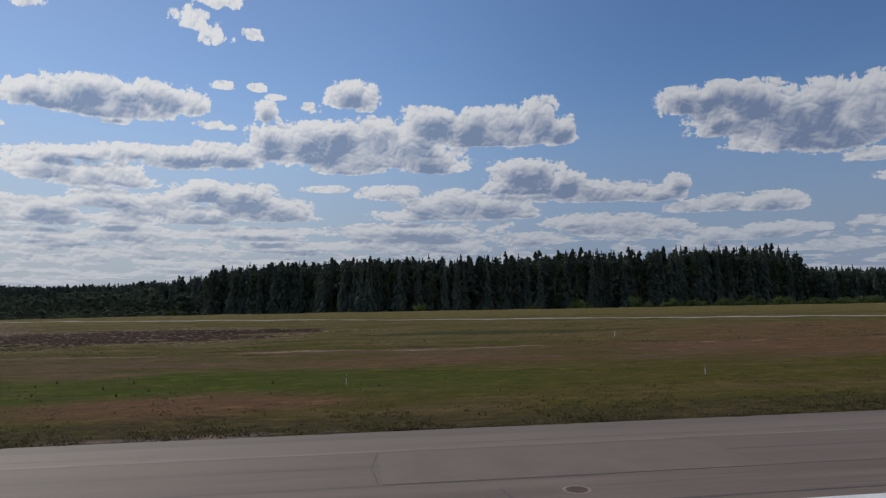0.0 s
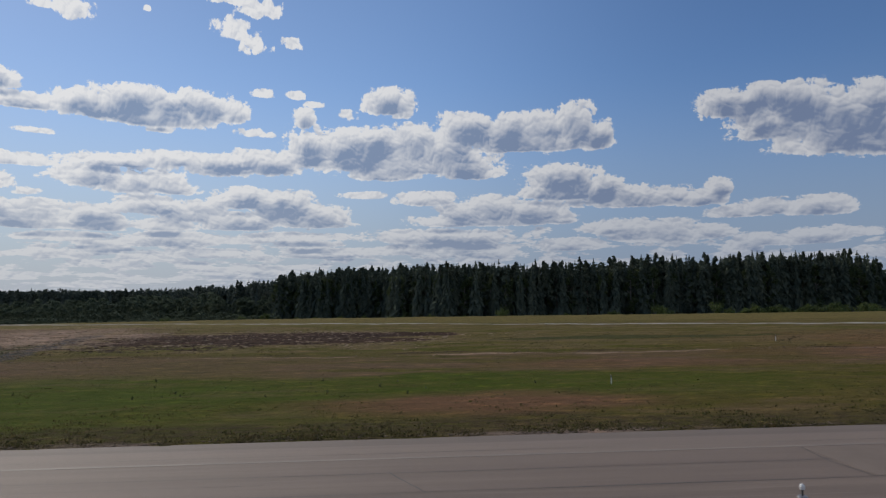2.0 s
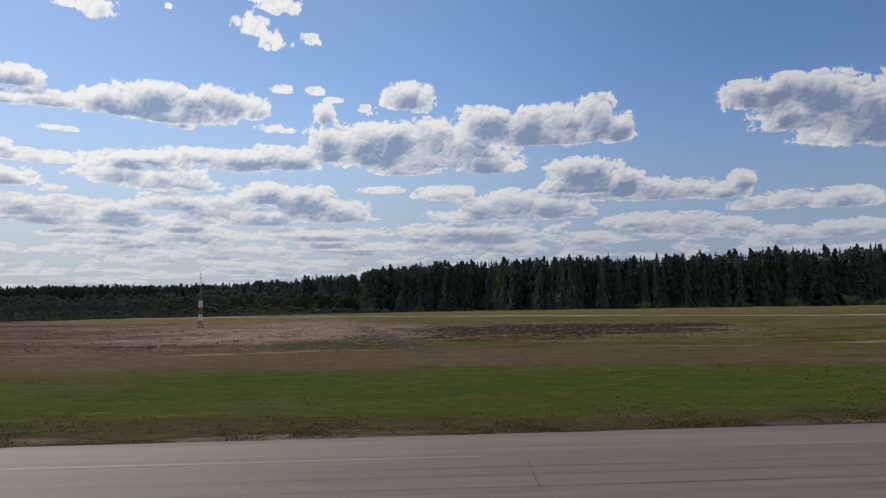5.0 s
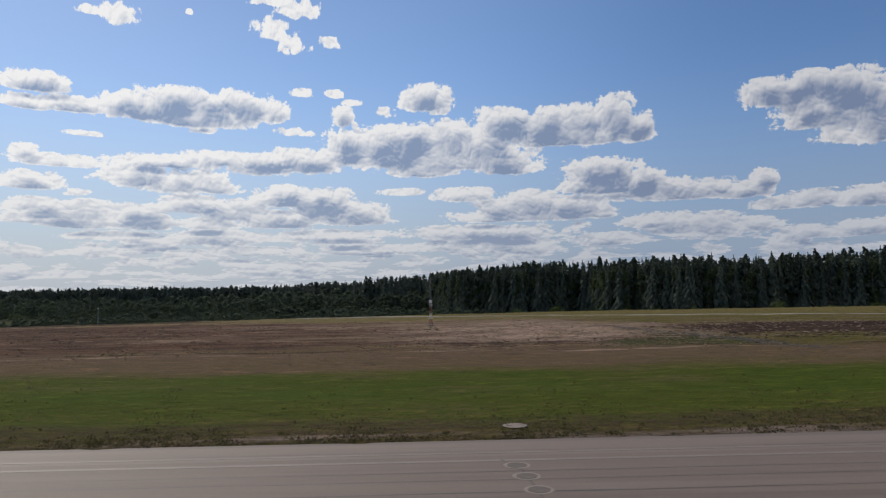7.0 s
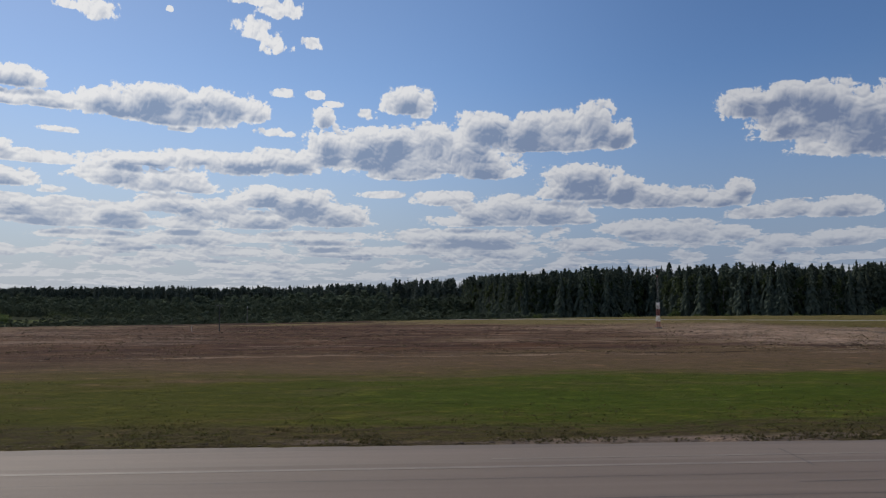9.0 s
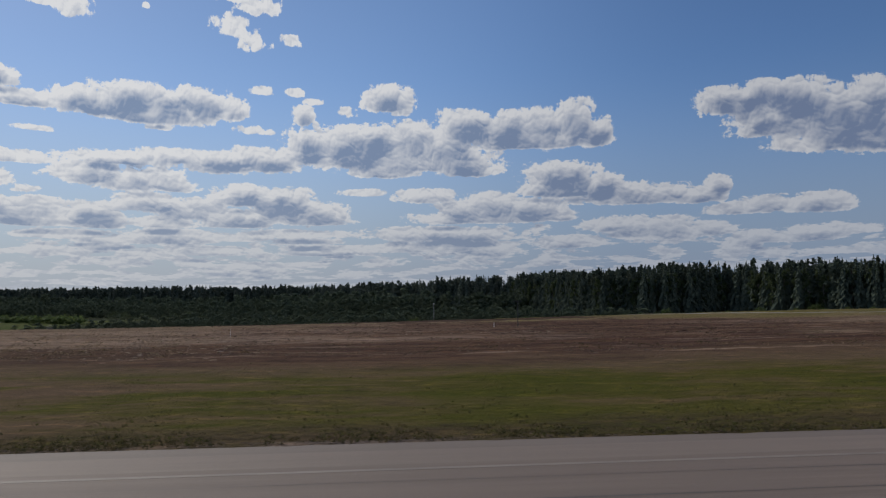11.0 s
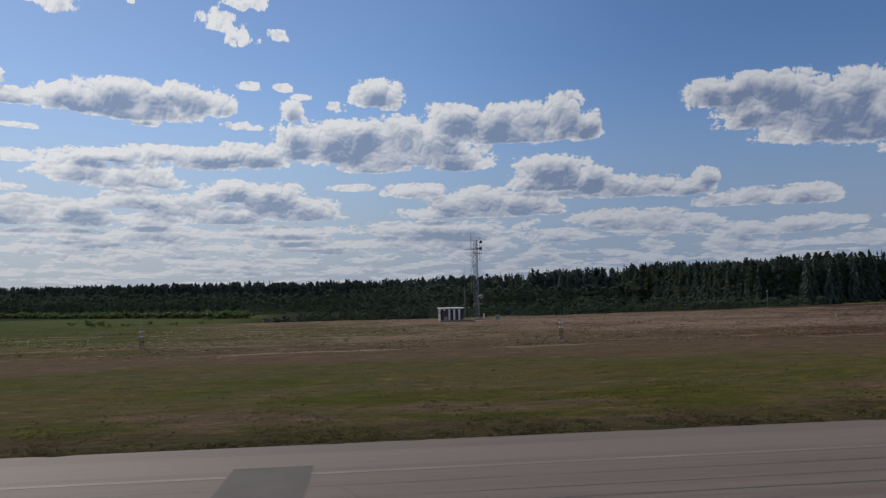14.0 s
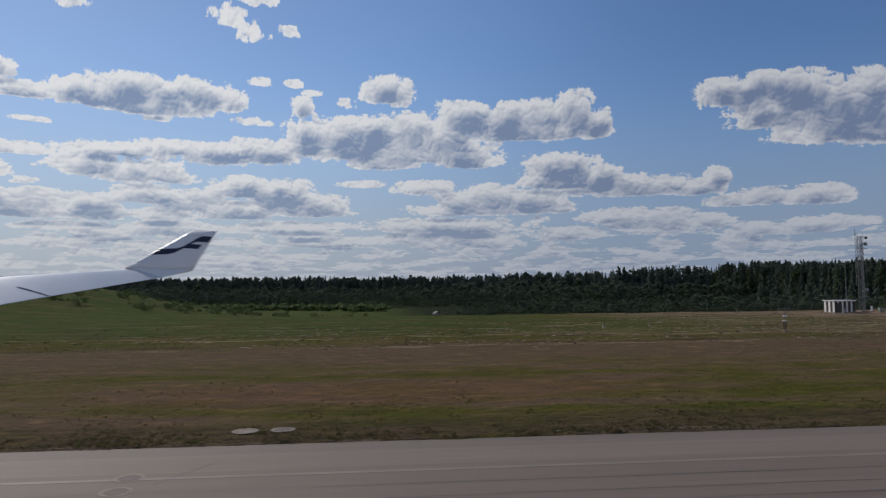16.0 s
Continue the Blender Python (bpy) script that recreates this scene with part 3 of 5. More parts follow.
M_SPRUCE = material("spruce_needles", leafy((0.084, 0.102, 0.078), (0.112, 0.130, 0.092)), 0.9, spec=0.03, translucent=0.15)
M_PINE = material("pine_needles", leafy((0.078, 0.096, 0.070), (0.106, 0.124, 0.084)), 0.9, spec=0.03, translucent=0.15)
M_LEAF = material("broad_leaves", leafy((0.064, 0.088, 0.038), (0.104, 0.122, 0.060)), 0.8, spec=0.08, translucent=0.25)
# paler version of the pine needles, with distance haze put into the colour
M_HAZY_FAR = material("haze_paled_foliage", leafy((0.104, 0.122, 0.098), (0.130, 0.148, 0.114)), 0.9, spec=0.03, translucent=0.15)
# broad leaves, paled: the haze over the dip is mixed into their colour
M_HAZY_GROVE = material("haze_paled_grove_leaves", leafy((0.120, 0.142, 0.092), (0.152, 0.176, 0.114)), 0.9, spec=0.03, translucent=0.2)
M_BUSH = material("willow_leaves", leafy((0.075, 0.105, 0.035), (0.120, 0.150, 0.050)), 0.7, spec=0.15, translucent=0.35)
M_HEDGE = material("hedge_leaves", leafy((0.120, 0.160, 0.055), (0.170, 0.210, 0.075)), 0.8, spec=0.08, translucent=0.35)
M_WEED = material("weed_blades", leafy((0.070, 0.085, 0.022), (0.150, 0.120, 0.055)), 0.8, spec=0.2, translucent=0.55)
M_STRAW = material("dry_straw", leafy((0.20, 0.14, 0.085), (0.40, 0.30, 0.20)), 0.9, spec=0.1, translucent=0.3)
M_WEED_DARK = material("dark_weeds", leafy((0.045, 0.050, 0.018), (0.120, 0.092, 0.045)), 0.8, spec=0.2, translucent=0.3)
M_WING = material("white_aircraft_paint", speckled((0.70, 0.71, 0.73), (0.78, 0.79, 0.80), 0.7), 0.28, spec=0.5)
M_GREY_WING = material("grey_aircraft_paint", speckled((0.50, 0.52, 0.56), (0.60, 0.62, 0.65), 0.8), 0.3, spec=0.5)
M_NAVY = material("navy_paint", speckled((0.012, 0.014, 0.040), (0.018, 0.020, 0.052), 0.8), 0.35)

# ---- geometry helpers ----


def mesh_object(name, bm, mat, parent=None, label=""):
    me = bpy.data.meshes.new(name)
    bm.to_mesh(me)
    bm.free()
    if mat:
        me.materials.append(mat)
    ob = new(name, me)
    ob.parent = parent
    if label:
        tagged(ob, label)
    return ob


def part(name, bm, mat, parent, label=""):
    return mesh_object(name, bm, mat, parent, label)


def raw(name, verts, faces, mat, parent=None, smooth=False):
    me = bpy.data.meshes.new(name)
    me.from_pydata(verts, [], faces)
    me.materials.append(mat)
    if smooth:
        me.polygons.foreach_set("use_smooth", [True] * len(me.polygons))
    me.update()
    ob = new(name, me)
    ob.parent = parent
    return ob


def box(bm, sx, sy, sz, m, bevel=0.0):
    made = bmesh.ops.create_cube(bm, size=1.0)["verts"]
    bmesh.ops.transform(bm, matrix=m @ Matrix.Diagonal((sx, sy, sz, 1)), verts=made)
    if bevel:
        edges = {e for w in made for e in w.link_edges}
        bmesh.ops.bevel(bm, geom=list(edges), offset=bevel, segments=2, affect="EDGES", profile=0.5)


def rod(bm, a, c, r1, r2=None, sides=8):
    a, c = Vector(a), Vector(c)
    m = Matrix.Translation((a + c) / 2) @ (c - a).to_track_quat("Z", "Y").to_matrix().to_4x4()
    bmesh.ops.create_cone(bm, cap_ends=True, segments=sides, radius1=r1, radius2=r1 if r2 is None else r2, depth=(c - a).length, matrix=m)


def thing(name, m, label, category, group="", kind=""):
    ob = new(name)
    ob.matrix_world = m
    return tagged(ob, label, category, group, kind)


def verge(x):
    """How far the asphalt's edge pulls in along the middle of the stretch (numpy)."""
    return 1.0 * np.exp(-((np.asarray(x, float) + 105) / 62) ** 2)


def edge_y(x, v):
    """The Y of a line that runs beside the runway, v metres out at X = 0."""
    return v + SLANT * x


def height(x, y):
    """The lie of the land (numpy)."""
    x, y = np.asarray(x, float), np.asarray(y, float)
    v = y - SLANT * x
    z = np.where(v + verge(x) > 30.6, 0.03, -0.06)
    q = np.clip((x + 280) / 260, 0, 1)
    d = np.maximum(y - (130 + 66 * q * q * (3 - 2 * q)), 0)
    z = z - 9.6 * (1 - np.exp(-(d / 105) ** 1.6)) - np.clip((y - 424) / 400, 0, 1) * 4.0
    lump = 0.10 * np.sin(x * 0.21 + 1.3 * np.sin(y * 0.17)) * np.sin(y * 0.33 + 0.9 * np.sin(x * 0.13)) + 0.05 * np.sin(x * 0.9 + y * 0.7) * np.sin(y * 1.3 - x * 0.4)
    z = z + lump * np.clip((v - 31.2) / 8, 0, 1)
    run = np.maximum(x + 480, 0)
    hill = np.exp(-(run / 48) ** 2 - ((y - 205) / np.where(y < 205, 50, 90)) ** 2)
    z = z + 12.5 * hill + 3.0 * hill * np.clip((-520 - x) / 200, 0, 1)
    return z


def land(x, y):
    return float(height(x, y))

# ---- ground and runway ----


def steps(*runs):
    out = [runs[0][0]]
    for lo, hi, d in runs:
        n = max(1, int(round((hi - lo) / d)))
        out += [lo + (hi - lo) * (i + 1) / n for i in range(n)]
    return np.array(out)


def build_ground():
    xs = steps((-4500, -1500, 300), (-1500, -700, 40), (-700, -450, 6), (-450, 90, 1.1), (90, 400, 8), (400, 1500, 60), (1500, 4500, 300))
    vs = steps((-4000, -100, 400), (-100, 28, 16), (28, 30.55, 0.85), (30.55, 30.75, 0.2), (30.75, 42, 0.55), (42, 80, 1.0), (80, 230, 2.5), (230, 700, 10), (700, 1400, 50), (1400, 4700, 300))
    X, V = np.meshgrid(xs, vs)
    wiggle = 0.16 * np.sin(X * 0.9) * np.sin(X * 0.37 + 1) + 0.10 * np.sin(X * 2.3 + 0.6)
    near = (V > 30.5) & (V < 32)
    pull = verge(X) * np.clip((V - 26) / 4.5, 0, 1) * np.clip((45 - V) / 12, 0, 1)
    Y = V + SLANT * X - pull
    Z = height(X, Y)
    Y = Y + np.where(near, wiggle, 0.0)
    nx, ny = len(xs), len(vs)
    verts = np.stack([X.ravel(), Y.ravel(), Z.ravel()], 1)
    i = np.arange((ny - 1) * (nx - 1))
    a = (i // (nx - 1)) * nx + i % (nx - 1)
    faces = np.stack([a, a + 1, a + nx + 1, a + nx], 1)
    ob = raw("ground", verts.tolist(), faces.tolist(), M_GROUND, smooth=True)
    return tagged(ob, "flat airfield grassland with green and dried patches", "ground", kind="structure")


build_ground()


def strip(name, x0, x1, v0, v1, z, mat, thick, parent=None, n=40):
    """A flat slab that runs beside the runway's edge."""
    bm = bmesh.new()
    rows = []
    for i in range(n + 1):
        x = x0 + (x1 - x0) * i / n
        pull = float(verge(x)) if v1 > 30 else 0.0
        rows.append([bm.verts.new((x, edge_y(x, v) - (pull if v == v1 else 0.0), zz)) for v, zz in ((v0, z - thick), (v0, z), (v1, z), (v1, z - thick))])
    for r, s in zip(rows, rows[1:]):
        for k in range(4):
            bm.faces.new((r[k], r[(k + 1) % 4], s[(k + 1) % 4], s[k]))
    bm.faces.new(rows[0][::-1])
    bm.faces.new(rows[-1])
    bmesh.ops.recalc_face_normals(bm, faces=bm.faces)
    return mesh_object(name, bm, mat, parent)


runway = tagged(strip("runway", -1600, 900, -34, 30.62, 0.0, M_ASPHALT, 0.3, n=260), "weathered grey asphalt runway with sealed seams", "runway", kind="structure")
tagged(strip("side_stripe", -1600, 900, 17.6, 18.6, 0.006, M_WHITE, 0.004), "white painted runway side stripe", "road marking", kind="structure")
for v, w, lo, hi in ((26.85, 0.24, -45, 60), (26.2, 0.28, -420, -55), (27.4, 0.2, -140, -75)):
    tagged(strip("faded_line", lo, hi, v - w / 2, v + w / 2, 0.006, M_FADED, 0.004), "faint pale painted line on asphalt", "road marking", kind="structure")


def seam(x0, x1, v, w):
    """A wavering line of tar in a paving joint."""
    verts, faces = [], []
    n = int(abs(x1 - x0) / 1.3)
    for i in range(n + 1):
        x = x0 + (x1 - x0) * i / n
        off = 0.05 * noise.noise(Vector((x * 0.35, v * 3, 0))) + 0.02 * noise.noise(Vector((x * 1.7, v, 3)))
        half = w * max(0.12, 0.42 + 0.55 * noise.noise(Vector((x * 0.11, v, 9))) + 0.25 * noise.noise(Vector((x * 0.8, v, 5))))
        y = edge_y(x, v) + off
        verts += [(x, y - half, 0.005), (x, y + half, 0.005)]
        if i:
            k = 2 * i
            faces.append((k - 2, k, k + 1, k - 1))
    return tagged(raw("tar_seam", verts, faces, M_TAR), "dark tar line sealing a paving joint", "tar seam", kind="structure")


for x0, x1, v, w in ((-420, 90, 22.2, 0.09), (-420, 90, 24.65, 0.05), (-130, -20, 23.6, 0.06), (-420, -250, 23.3, 0.05), (-110, 90, 27.7, 0.04), (-420, 90, 19.3, 0.10)):
    seam(x0, x1, v, w)


def crack(points, w):
    verts, faces = [], []
    pts = []
    for (xa, ya), (xb, yb) in zip(points, points[1:]):
        for i in range(8):
            f = i / 8
            pts.append((xa + (xb - xa) * f + 0.05 * noise.noise(Vector((xa, yb, i * 0.9))), ya + (yb - ya) * f + 0.05 * noise.noise(Vector((xb, ya, i * 1.1 + 5)))))
    pts.append(points[-1])
    for i, (x, y) in enumerate(pts):
        verts += [(x - w, y, 0.007), (x + w, y, 0.007)]
        if i:
            faces.append((2 * i - 2, 2 * i - 1, 2 * i + 1, 2 * i))
    return tagged(raw("crack", verts, faces, M_TAR), "sealed dark crack across the asphalt", "crack", kind="structure")


for pts in (((0.9, 26.6), (0.6, 24.4), (0.8, 22.2)), ((4.6, 21.2), (4.8, 19.6), (4.9, 18.8)), ((-53.4, 24.9), (-53.5, 23.2), (-53.6, 21.6)), ((-15.8, 24.6), (-14.6, 22.0)),
            ((-93.6, 25.6), (-93.0, 24.0), (-92.8, 20.6)), ((-128.0, 27.4), (-128.2, 24.6)), ((-300.9, 22.0), (-300.2, 20.6)), ((-259.8, 25.0), (-260.2, 21.0)), ((-381.0, 25.0), (-382.4, 22.4))):
    crack(pts, 0.035)


def asphalt_patch(corners, mat=M_PATCH):
    bm = bmesh.new()
    top = [bm.verts.new((x, y, 0.010)) for x, y in corners]
    low = [bm.verts.new((x, y, -0.05)) for x, y in corners]
    bm.faces.new(top)
    for i in range(len(top)):
        j = (i + 1) % len(top)
        bm.faces.new((top[i], low[i], low[j], top[j]))
    bmesh.ops.recalc_face_normals(bm, faces=bm.faces)
    return tagged(mesh_object("repair_patch", bm, mat), "darker rectangular asphalt repair patch", "asphalt patch", kind="structure")


asphalt_patch(((-304.9, 24.9), (-302.1, 24.9), (-302.0, 16.0), (-304.9, 16.0)))
asphalt_patch(((0.9, 22.3), (14.2, 22.3), (14.2, 26.4), (0.9, 26.4)), material("older_asphalt", speckled((0.146, 0.113, 0.089), (0.186, 0.146, 0.116), 0.6, 1.0, 50.0), 0.8, spec=0.35))


M_OLD_LID = material("weathered_lid", speckled((0.16, 0.125, 0.095), (0.25, 0.205, 0.165), 3.0), 0.9)


def manhole(x, y, r, label, iron=M_LID, z=0.0):
    t = thing("manhole_cover", pose(x, y, z), label, "manhole cover", "service pits beside the runway")
    bm = bmesh.new()
    bmesh.ops.create_cone(bm, cap_ends=True, segments=28, radius1=r, radius2=r * 0.97, depth=0.05, matrix=pose(0, 0, -0.012))
    part("lid", bm, iron, t)
    bm = bmesh.new()
    for i in range(28):
        a0, a1 = 2 * math.pi * i / 28, 2 * math.pi * (i + 1) / 28
        p = [bm.verts.new((q * math.cos(a), q * math.sin(a), zz)) for a, q, zz in ((a0, r * 1.03, 0.011), (a0, r * 1.34, 0.008), (a1, r * 1.34, 0.008), (a1, r * 1.03, 0.011))]
        bm.faces.new(p)
    part("collar", bm, M_RING, t, "pale worn mortar ring")
    return t


manhole(6.9, 20.7, 0.34, "rusty brown round cast-iron cover in asphalt", M_IRON)
for x, ys in ((-93.1, (24.7, 23.25, 21.65)), (-239.5, (24.65, 23.2, 21.7, 20.3)), (-383.5, (23.4, 21.9))):
    for y in ys:
        manhole(x + 0.1 * (24.7 - y), y, 0.36, "round grey pit lid set in asphalt")
for x, y in ((-92.3, 31.5), (-237.2, 31.2), (-381.0, 30.1)):
    manhole(x, y, 0.42, "round weathered concrete pit lid in the grass verge", M_OLD_LID, z=land(x, y) + 0.03)
manhole(-379.4, 30.2, 0.38, "round grey concrete pit lid in the grass verge", M_LID, z=land(-379.4, 30.2) + 0.03)



def gravel_road():
    """The pale perimeter road that crosses the field."""
    line = [(-135, 180), (-69, 168), (20, 141), (60, 131), (130, 113), (260, 92)]
    verts, faces = [], []
    k = 0
    for (xa, ya), (xb, yb) in zip(line, line[1:]):
        n = int((xb - xa) / 2.5)
        for i in range(n):
            x, y = xa + (xb - xa) * i / n, ya + (yb - ya) * i / n
            half = (0.75 if x > 15 else 0.42) + 0.45 * noise.noise(Vector((x * 0.1, 0, 0)))
            for o, dz in ((-half - 0.5, -0.15), (-half, 0.10), (half, 0.10), (half + 0.5, -0.15)):
                verts.append((x, y + o, land(x, y + o) + dz))
            if k:
                for j in range(3):
                    a = 4 * (k - 1) + j
                    faces.append((a, a + 4, a + 5, a + 1))
            k += 1
    tagged(raw("gravel_road", verts, faces, M_ROAD), "narrow pale gravel road across the airfield grass", "road", kind="structure")


gravel_road()

# ---- plants ----


def leaf_cards(rng, centres, radii, count, size, squash=1.0):
    """Small three-sided leaf sprays scattered in ellipsoids; returns vertices and faces."""
    verts, faces = [], []
    for k in range(count):
        j = rng.randrange(len(centres))
        c, r = centres[j], radii[j]
        d = Vector((rng.gauss(0, 1), rng.gauss(0, 1), rng.gauss(0, 1))).normalized() * (rng.random() ** 0.45)
        p = c + Vector((d.x * r, d.y * r, d.z * r * squash))
        a = Vector((rng.gauss(0, 1), rng.gauss(0, 1), rng.gauss(0, 0.6))).normalized()
        q = a.cross(Vector((rng.gauss(0, 1), rng.gauss(0, 1), rng.gauss(0, 1)))).normalized()
        s = size * rng.uniform(0.6, 1.35)
        i = len(verts)
        verts += [p - a * s, p + q * s * 0.55, p + a * s * 0.9, p - q * s * 0.5]
        faces.append((i, i + 1, i + 2, i + 3))
    return verts, faces


def tapered(bm, pts, r0, r1, sides=7):
    for i, (p, q) in enumerate(zip(pts, pts[1:])):
        f, g = i / (len(pts) - 1), (i + 1) / (len(pts) - 1)
        rod(bm, p, q, r0 + (r1 - r0) * f, r0 + (r1 - r0) * g, sides)


def spruce_crown(rng, h, spread, levels, cards):
    """Whorls of drooping boughs round a pointed stem."""
    verts, faces = [], []
    base = h * rng.uniform(0.06, 0.16)
    for k in range(levels):
        f = k / (levels - 1)
        z = base + (h - base) * f ** 0.92
        reach = spread * ((1 - f) ** 0.74 + 0.02) * rng.uniform(0.80, 1.15)
        n = max(4, int(cards * (1 - 0.55 * f)))
        turn = rng.random() * 6.28
        for i in range(n):
            a = turn + 6.283 * i / n + rng.uniform(-0.25, 0.25)
            length = reach * rng.uniform(0.65, 1.2)
            d, s = Vector((math.cos(a), math.sin(a), 0)), Vector((-math.sin(a), math.cos(a), 0))
            droop = rng.uniform(0.38, 0.85) * length
            w = 0.22 * length + 0.18
            p0 = Vector((0, 0, z + 0.12 * length))
            p1 = d * length * 0.55 + Vector((0, 0, z - droop * 0.25))
            p2 = d * length + Vector((0, 0, z - droop))
            i0 = len(verts)
            verts += [p0, p1 + s * w, p2, p1 - s * w, p1 + Vector((0, 0, -0.5 * w - 0.25)), d * length * 0.8 + s * w * 0.7 + Vector((0, 0, z - droop - 0.3))]
            faces += [(i0, i0 + 1, i0 + 2), (i0, i0 + 2, i0 + 3), (i0, i0 + 4, i0 + 2), (i0 + 1, i0 + 5, i0 + 2)]
    i0 = len(verts)
    verts += [Vector((0.34, 0, h - 1.3)), Vector((-0.17, 0.3, h - 1.3)), Vector((-0.17, -0.3, h - 1.3)), Vector((0, 0, h + 0.15))]
    faces += [(i0, i0 + 1, i0 + 3), (i0 + 1, i0 + 2, i0 + 3), (i0 + 2, i0, i0 + 3)]
    return joined((verts, faces), cone_core(rng, h, spread))


def pine_crown(rng, h, spread, count, size=0.40):
    centres, radii = [], []
    for k in range(30):
        f = rng.random() ** 0.8
        a, r = rng.random() * 6.28, spread * (1 - 0.78 * f) * rng.uniform(0.15, 1.0)
        centres.append(Vector((math.cos(a) * r, math.sin(a) * r, h * (0.34 + 0.60 * f) - 0.10 * r)))
        radii.append(spread * rng.uniform(0.16, 0.36) * (1.15 - 0.55 * f))
    centres += [Vector((0, 0, h * 0.95)), Vector((0, 0, h * 0.985))]
    radii += [spread * 0.16, spread * 0.09]
    return (*joined(leaf_cards(rng, centres, radii, count, size, 0.7), clump_core(rng, centres, radii, 0.6)), centres)


def broad_crown(rng, h, spread, count, low=0.16, size=0.40):
    centres, radii = [], []
    for k in range(34):
        f = rng.uniform(low, 0.95)
        a = rng.random() * 6.28
        wide = spread * math.sin(math.pi * min(1, 0.18 + 0.80 * f)) ** 0.7
        r = wide * rng.uniform(0.1, 0.85)
        centres.append(Vector((math.cos(a) * r, math.sin(a) * r, h * f)))
        radii.append(spread * rng.uniform(0.16, 0.40))
    return (*joined(leaf_cards(rng, centres, radii, count, size, 0.85), clump_core(rng, centres, radii)), centres)


def cone_core(rng, h, spread, sides=7, rings=5):
    """The dense inner boughs of a conifer: a ragged cone."""
    verts, faces = [], []
    for k in range(rings):
        f = k / rings
        for i in range(sides):
            a = 6.283 * (i + 0.5 * (k % 2)) / sides
            r = spread * (1 - f) ** 0.8 * rng.uniform(0.45, 0.66)
            verts.append(Vector((r * math.cos(a), r * math.sin(a), h * (0.08 + 0.84 * f) + rng.uniform(-0.3, 0.3))))
    verts.append(Vector((0, 0, h * 0.95)))
    for k in range(rings - 1):
        for i in range(sides):
            a, c = k * sides + i, k * sides + (i + 1) % sides
            faces += [(a, c, a + sides), (c, c + sides, a + sides)]
    for i in range(sides):
        faces.append(((rings - 1) * sides + i, (rings - 1) * sides + (i + 1) % sides, rings * sides))
    return verts, faces


def clump_core(rng, centres, radii, share=0.72):
    """The dense insides of leafy clumps: small ragged eight-sided lumps."""
    verts, faces = [], []
    for c, r in zip(centres, radii):
        n = len(verts)
        verts += [c + Vector(d) * r * share * rng.uniform(0.7, 1.15) for d in ((1, 0, 0), (0, 1, 0), (-1, 0, 0), (0, -1, 0), (0, 0, 0.8), (0, 0, -0.8))]
        faces += [(n + i, n + (i + 1) % 4, n + 4) for i in range(4)] + [(n + (i + 1) % 4, n + i, n + 5) for i in range(4)]
    return verts, faces


def joined(*meshes):
    """Several (vertices, faces) as one."""
    verts, faces = [], []
    for v, f in meshes:
        n = len(verts)
        verts += list(v)
        faces += [tuple(i + n for i in face) for face in f]
    return verts, faces


def make_tree(kind, seed, h, spread):
    rng = random.Random(seed)
    words = {"spruce": ("dark green spruce at the edge of the wood", "spruce tree"), "pine": ("tall pine with bare lower trunk at the wood's edge", "pine tree"),
             "birch": ("leafy green birch at the edge of the wood", "birch tree")}[kind]
    t = thing(kind + "_tree", pose(0, 0, 0), words[0], "tree", "trees of the wood's edge")
    bm = bmesh.new()
    top = Vector((rng.uniform(-0.3, 0.3), rng.uniform(-0.3, 0.3), h * 0.96))
    stem = [top * f + Vector((0.12 * math.sin(7 * f + seed), 0.1 * math.cos(5 * f + seed), 0)) for f in (0, 0.2, 0.4, 0.6, 0.8, 1)]
    stem[0].z = -0.6
    tapered(bm, stem, 0.016 * h, 0.03)
    if kind == "spruce":
        v, f = spruce_crown(rng, h, spread, 30, 13)
        mat = M_SPRUCE
    elif kind == "pine":
        v, f, limbs = pine_crown(rng, h, spread, 1500)
        mat = M_PINE
        for c in limbs:
            rod(bm, (top.x * c.z / h, top.y * c.z / h, c.z - 0.25 * spread), c, 0.09, 0.03, 5)
    else:
        v, f, limbs = broad_crown(rng, h, spread, 2000)
        mat = M_LEAF
        for c in limbs:
            rod(bm, (top.x * c.z / h, top.y * c.z / h, max(1.0, c.z - 0.55 * spread)), c, 0.08, 0.025, 5)
    part("trunk", bm, M_BIRCH if kind == "birch" else M_BARK, t)
    raw("crown", v, f, mat, t)
    return t


# the wood's edge, from east to west, with the level of the treetops there
WOOD = [(330, 352, 15), (262, 318, 14.5), (226, 302, 12.5), (208, 293, 23.5), (150, 276, 22.3), (118, 268, 21), (85, 266, 20.8), (45, 264, 18.5), (4, 262, 17.6), (-12, 300, 18.6), (-16, 346, 20),
        (-52, 350, 20), (-78, 380, 18), (-86, 460, 19), (-97, 560, 21), (-132, 602, 20.5), (-180, 668, 18.5), (-254, 802, 17.5), (-311, 885, 18), (-413, 958, 18), (-516, 1012, 20.5), (-720, 1100, 20), (-1100, 1250, 22)]
# lower broadleaf groves in the dip before the far woods
GROVE = [(-88, 500, 10), (-150, 545, 7), (-230, 520, 3), (-300, 510, 1), (-345, 530, 0), (-420, 560, 0), (-520, 610, 1), (-700, 690, 3), (-950, 800, 5)]

# the inner corner of the wood
NOOK = [(34, 330, 18.5), (2, 366, 19), (-60, 398, 19)]
SCRUB = [(-70, 330, -1.5), (-120, 300, -2), (-200, 275, -3.0), (-290, 265, -3.5), (-352, 275, -4)]


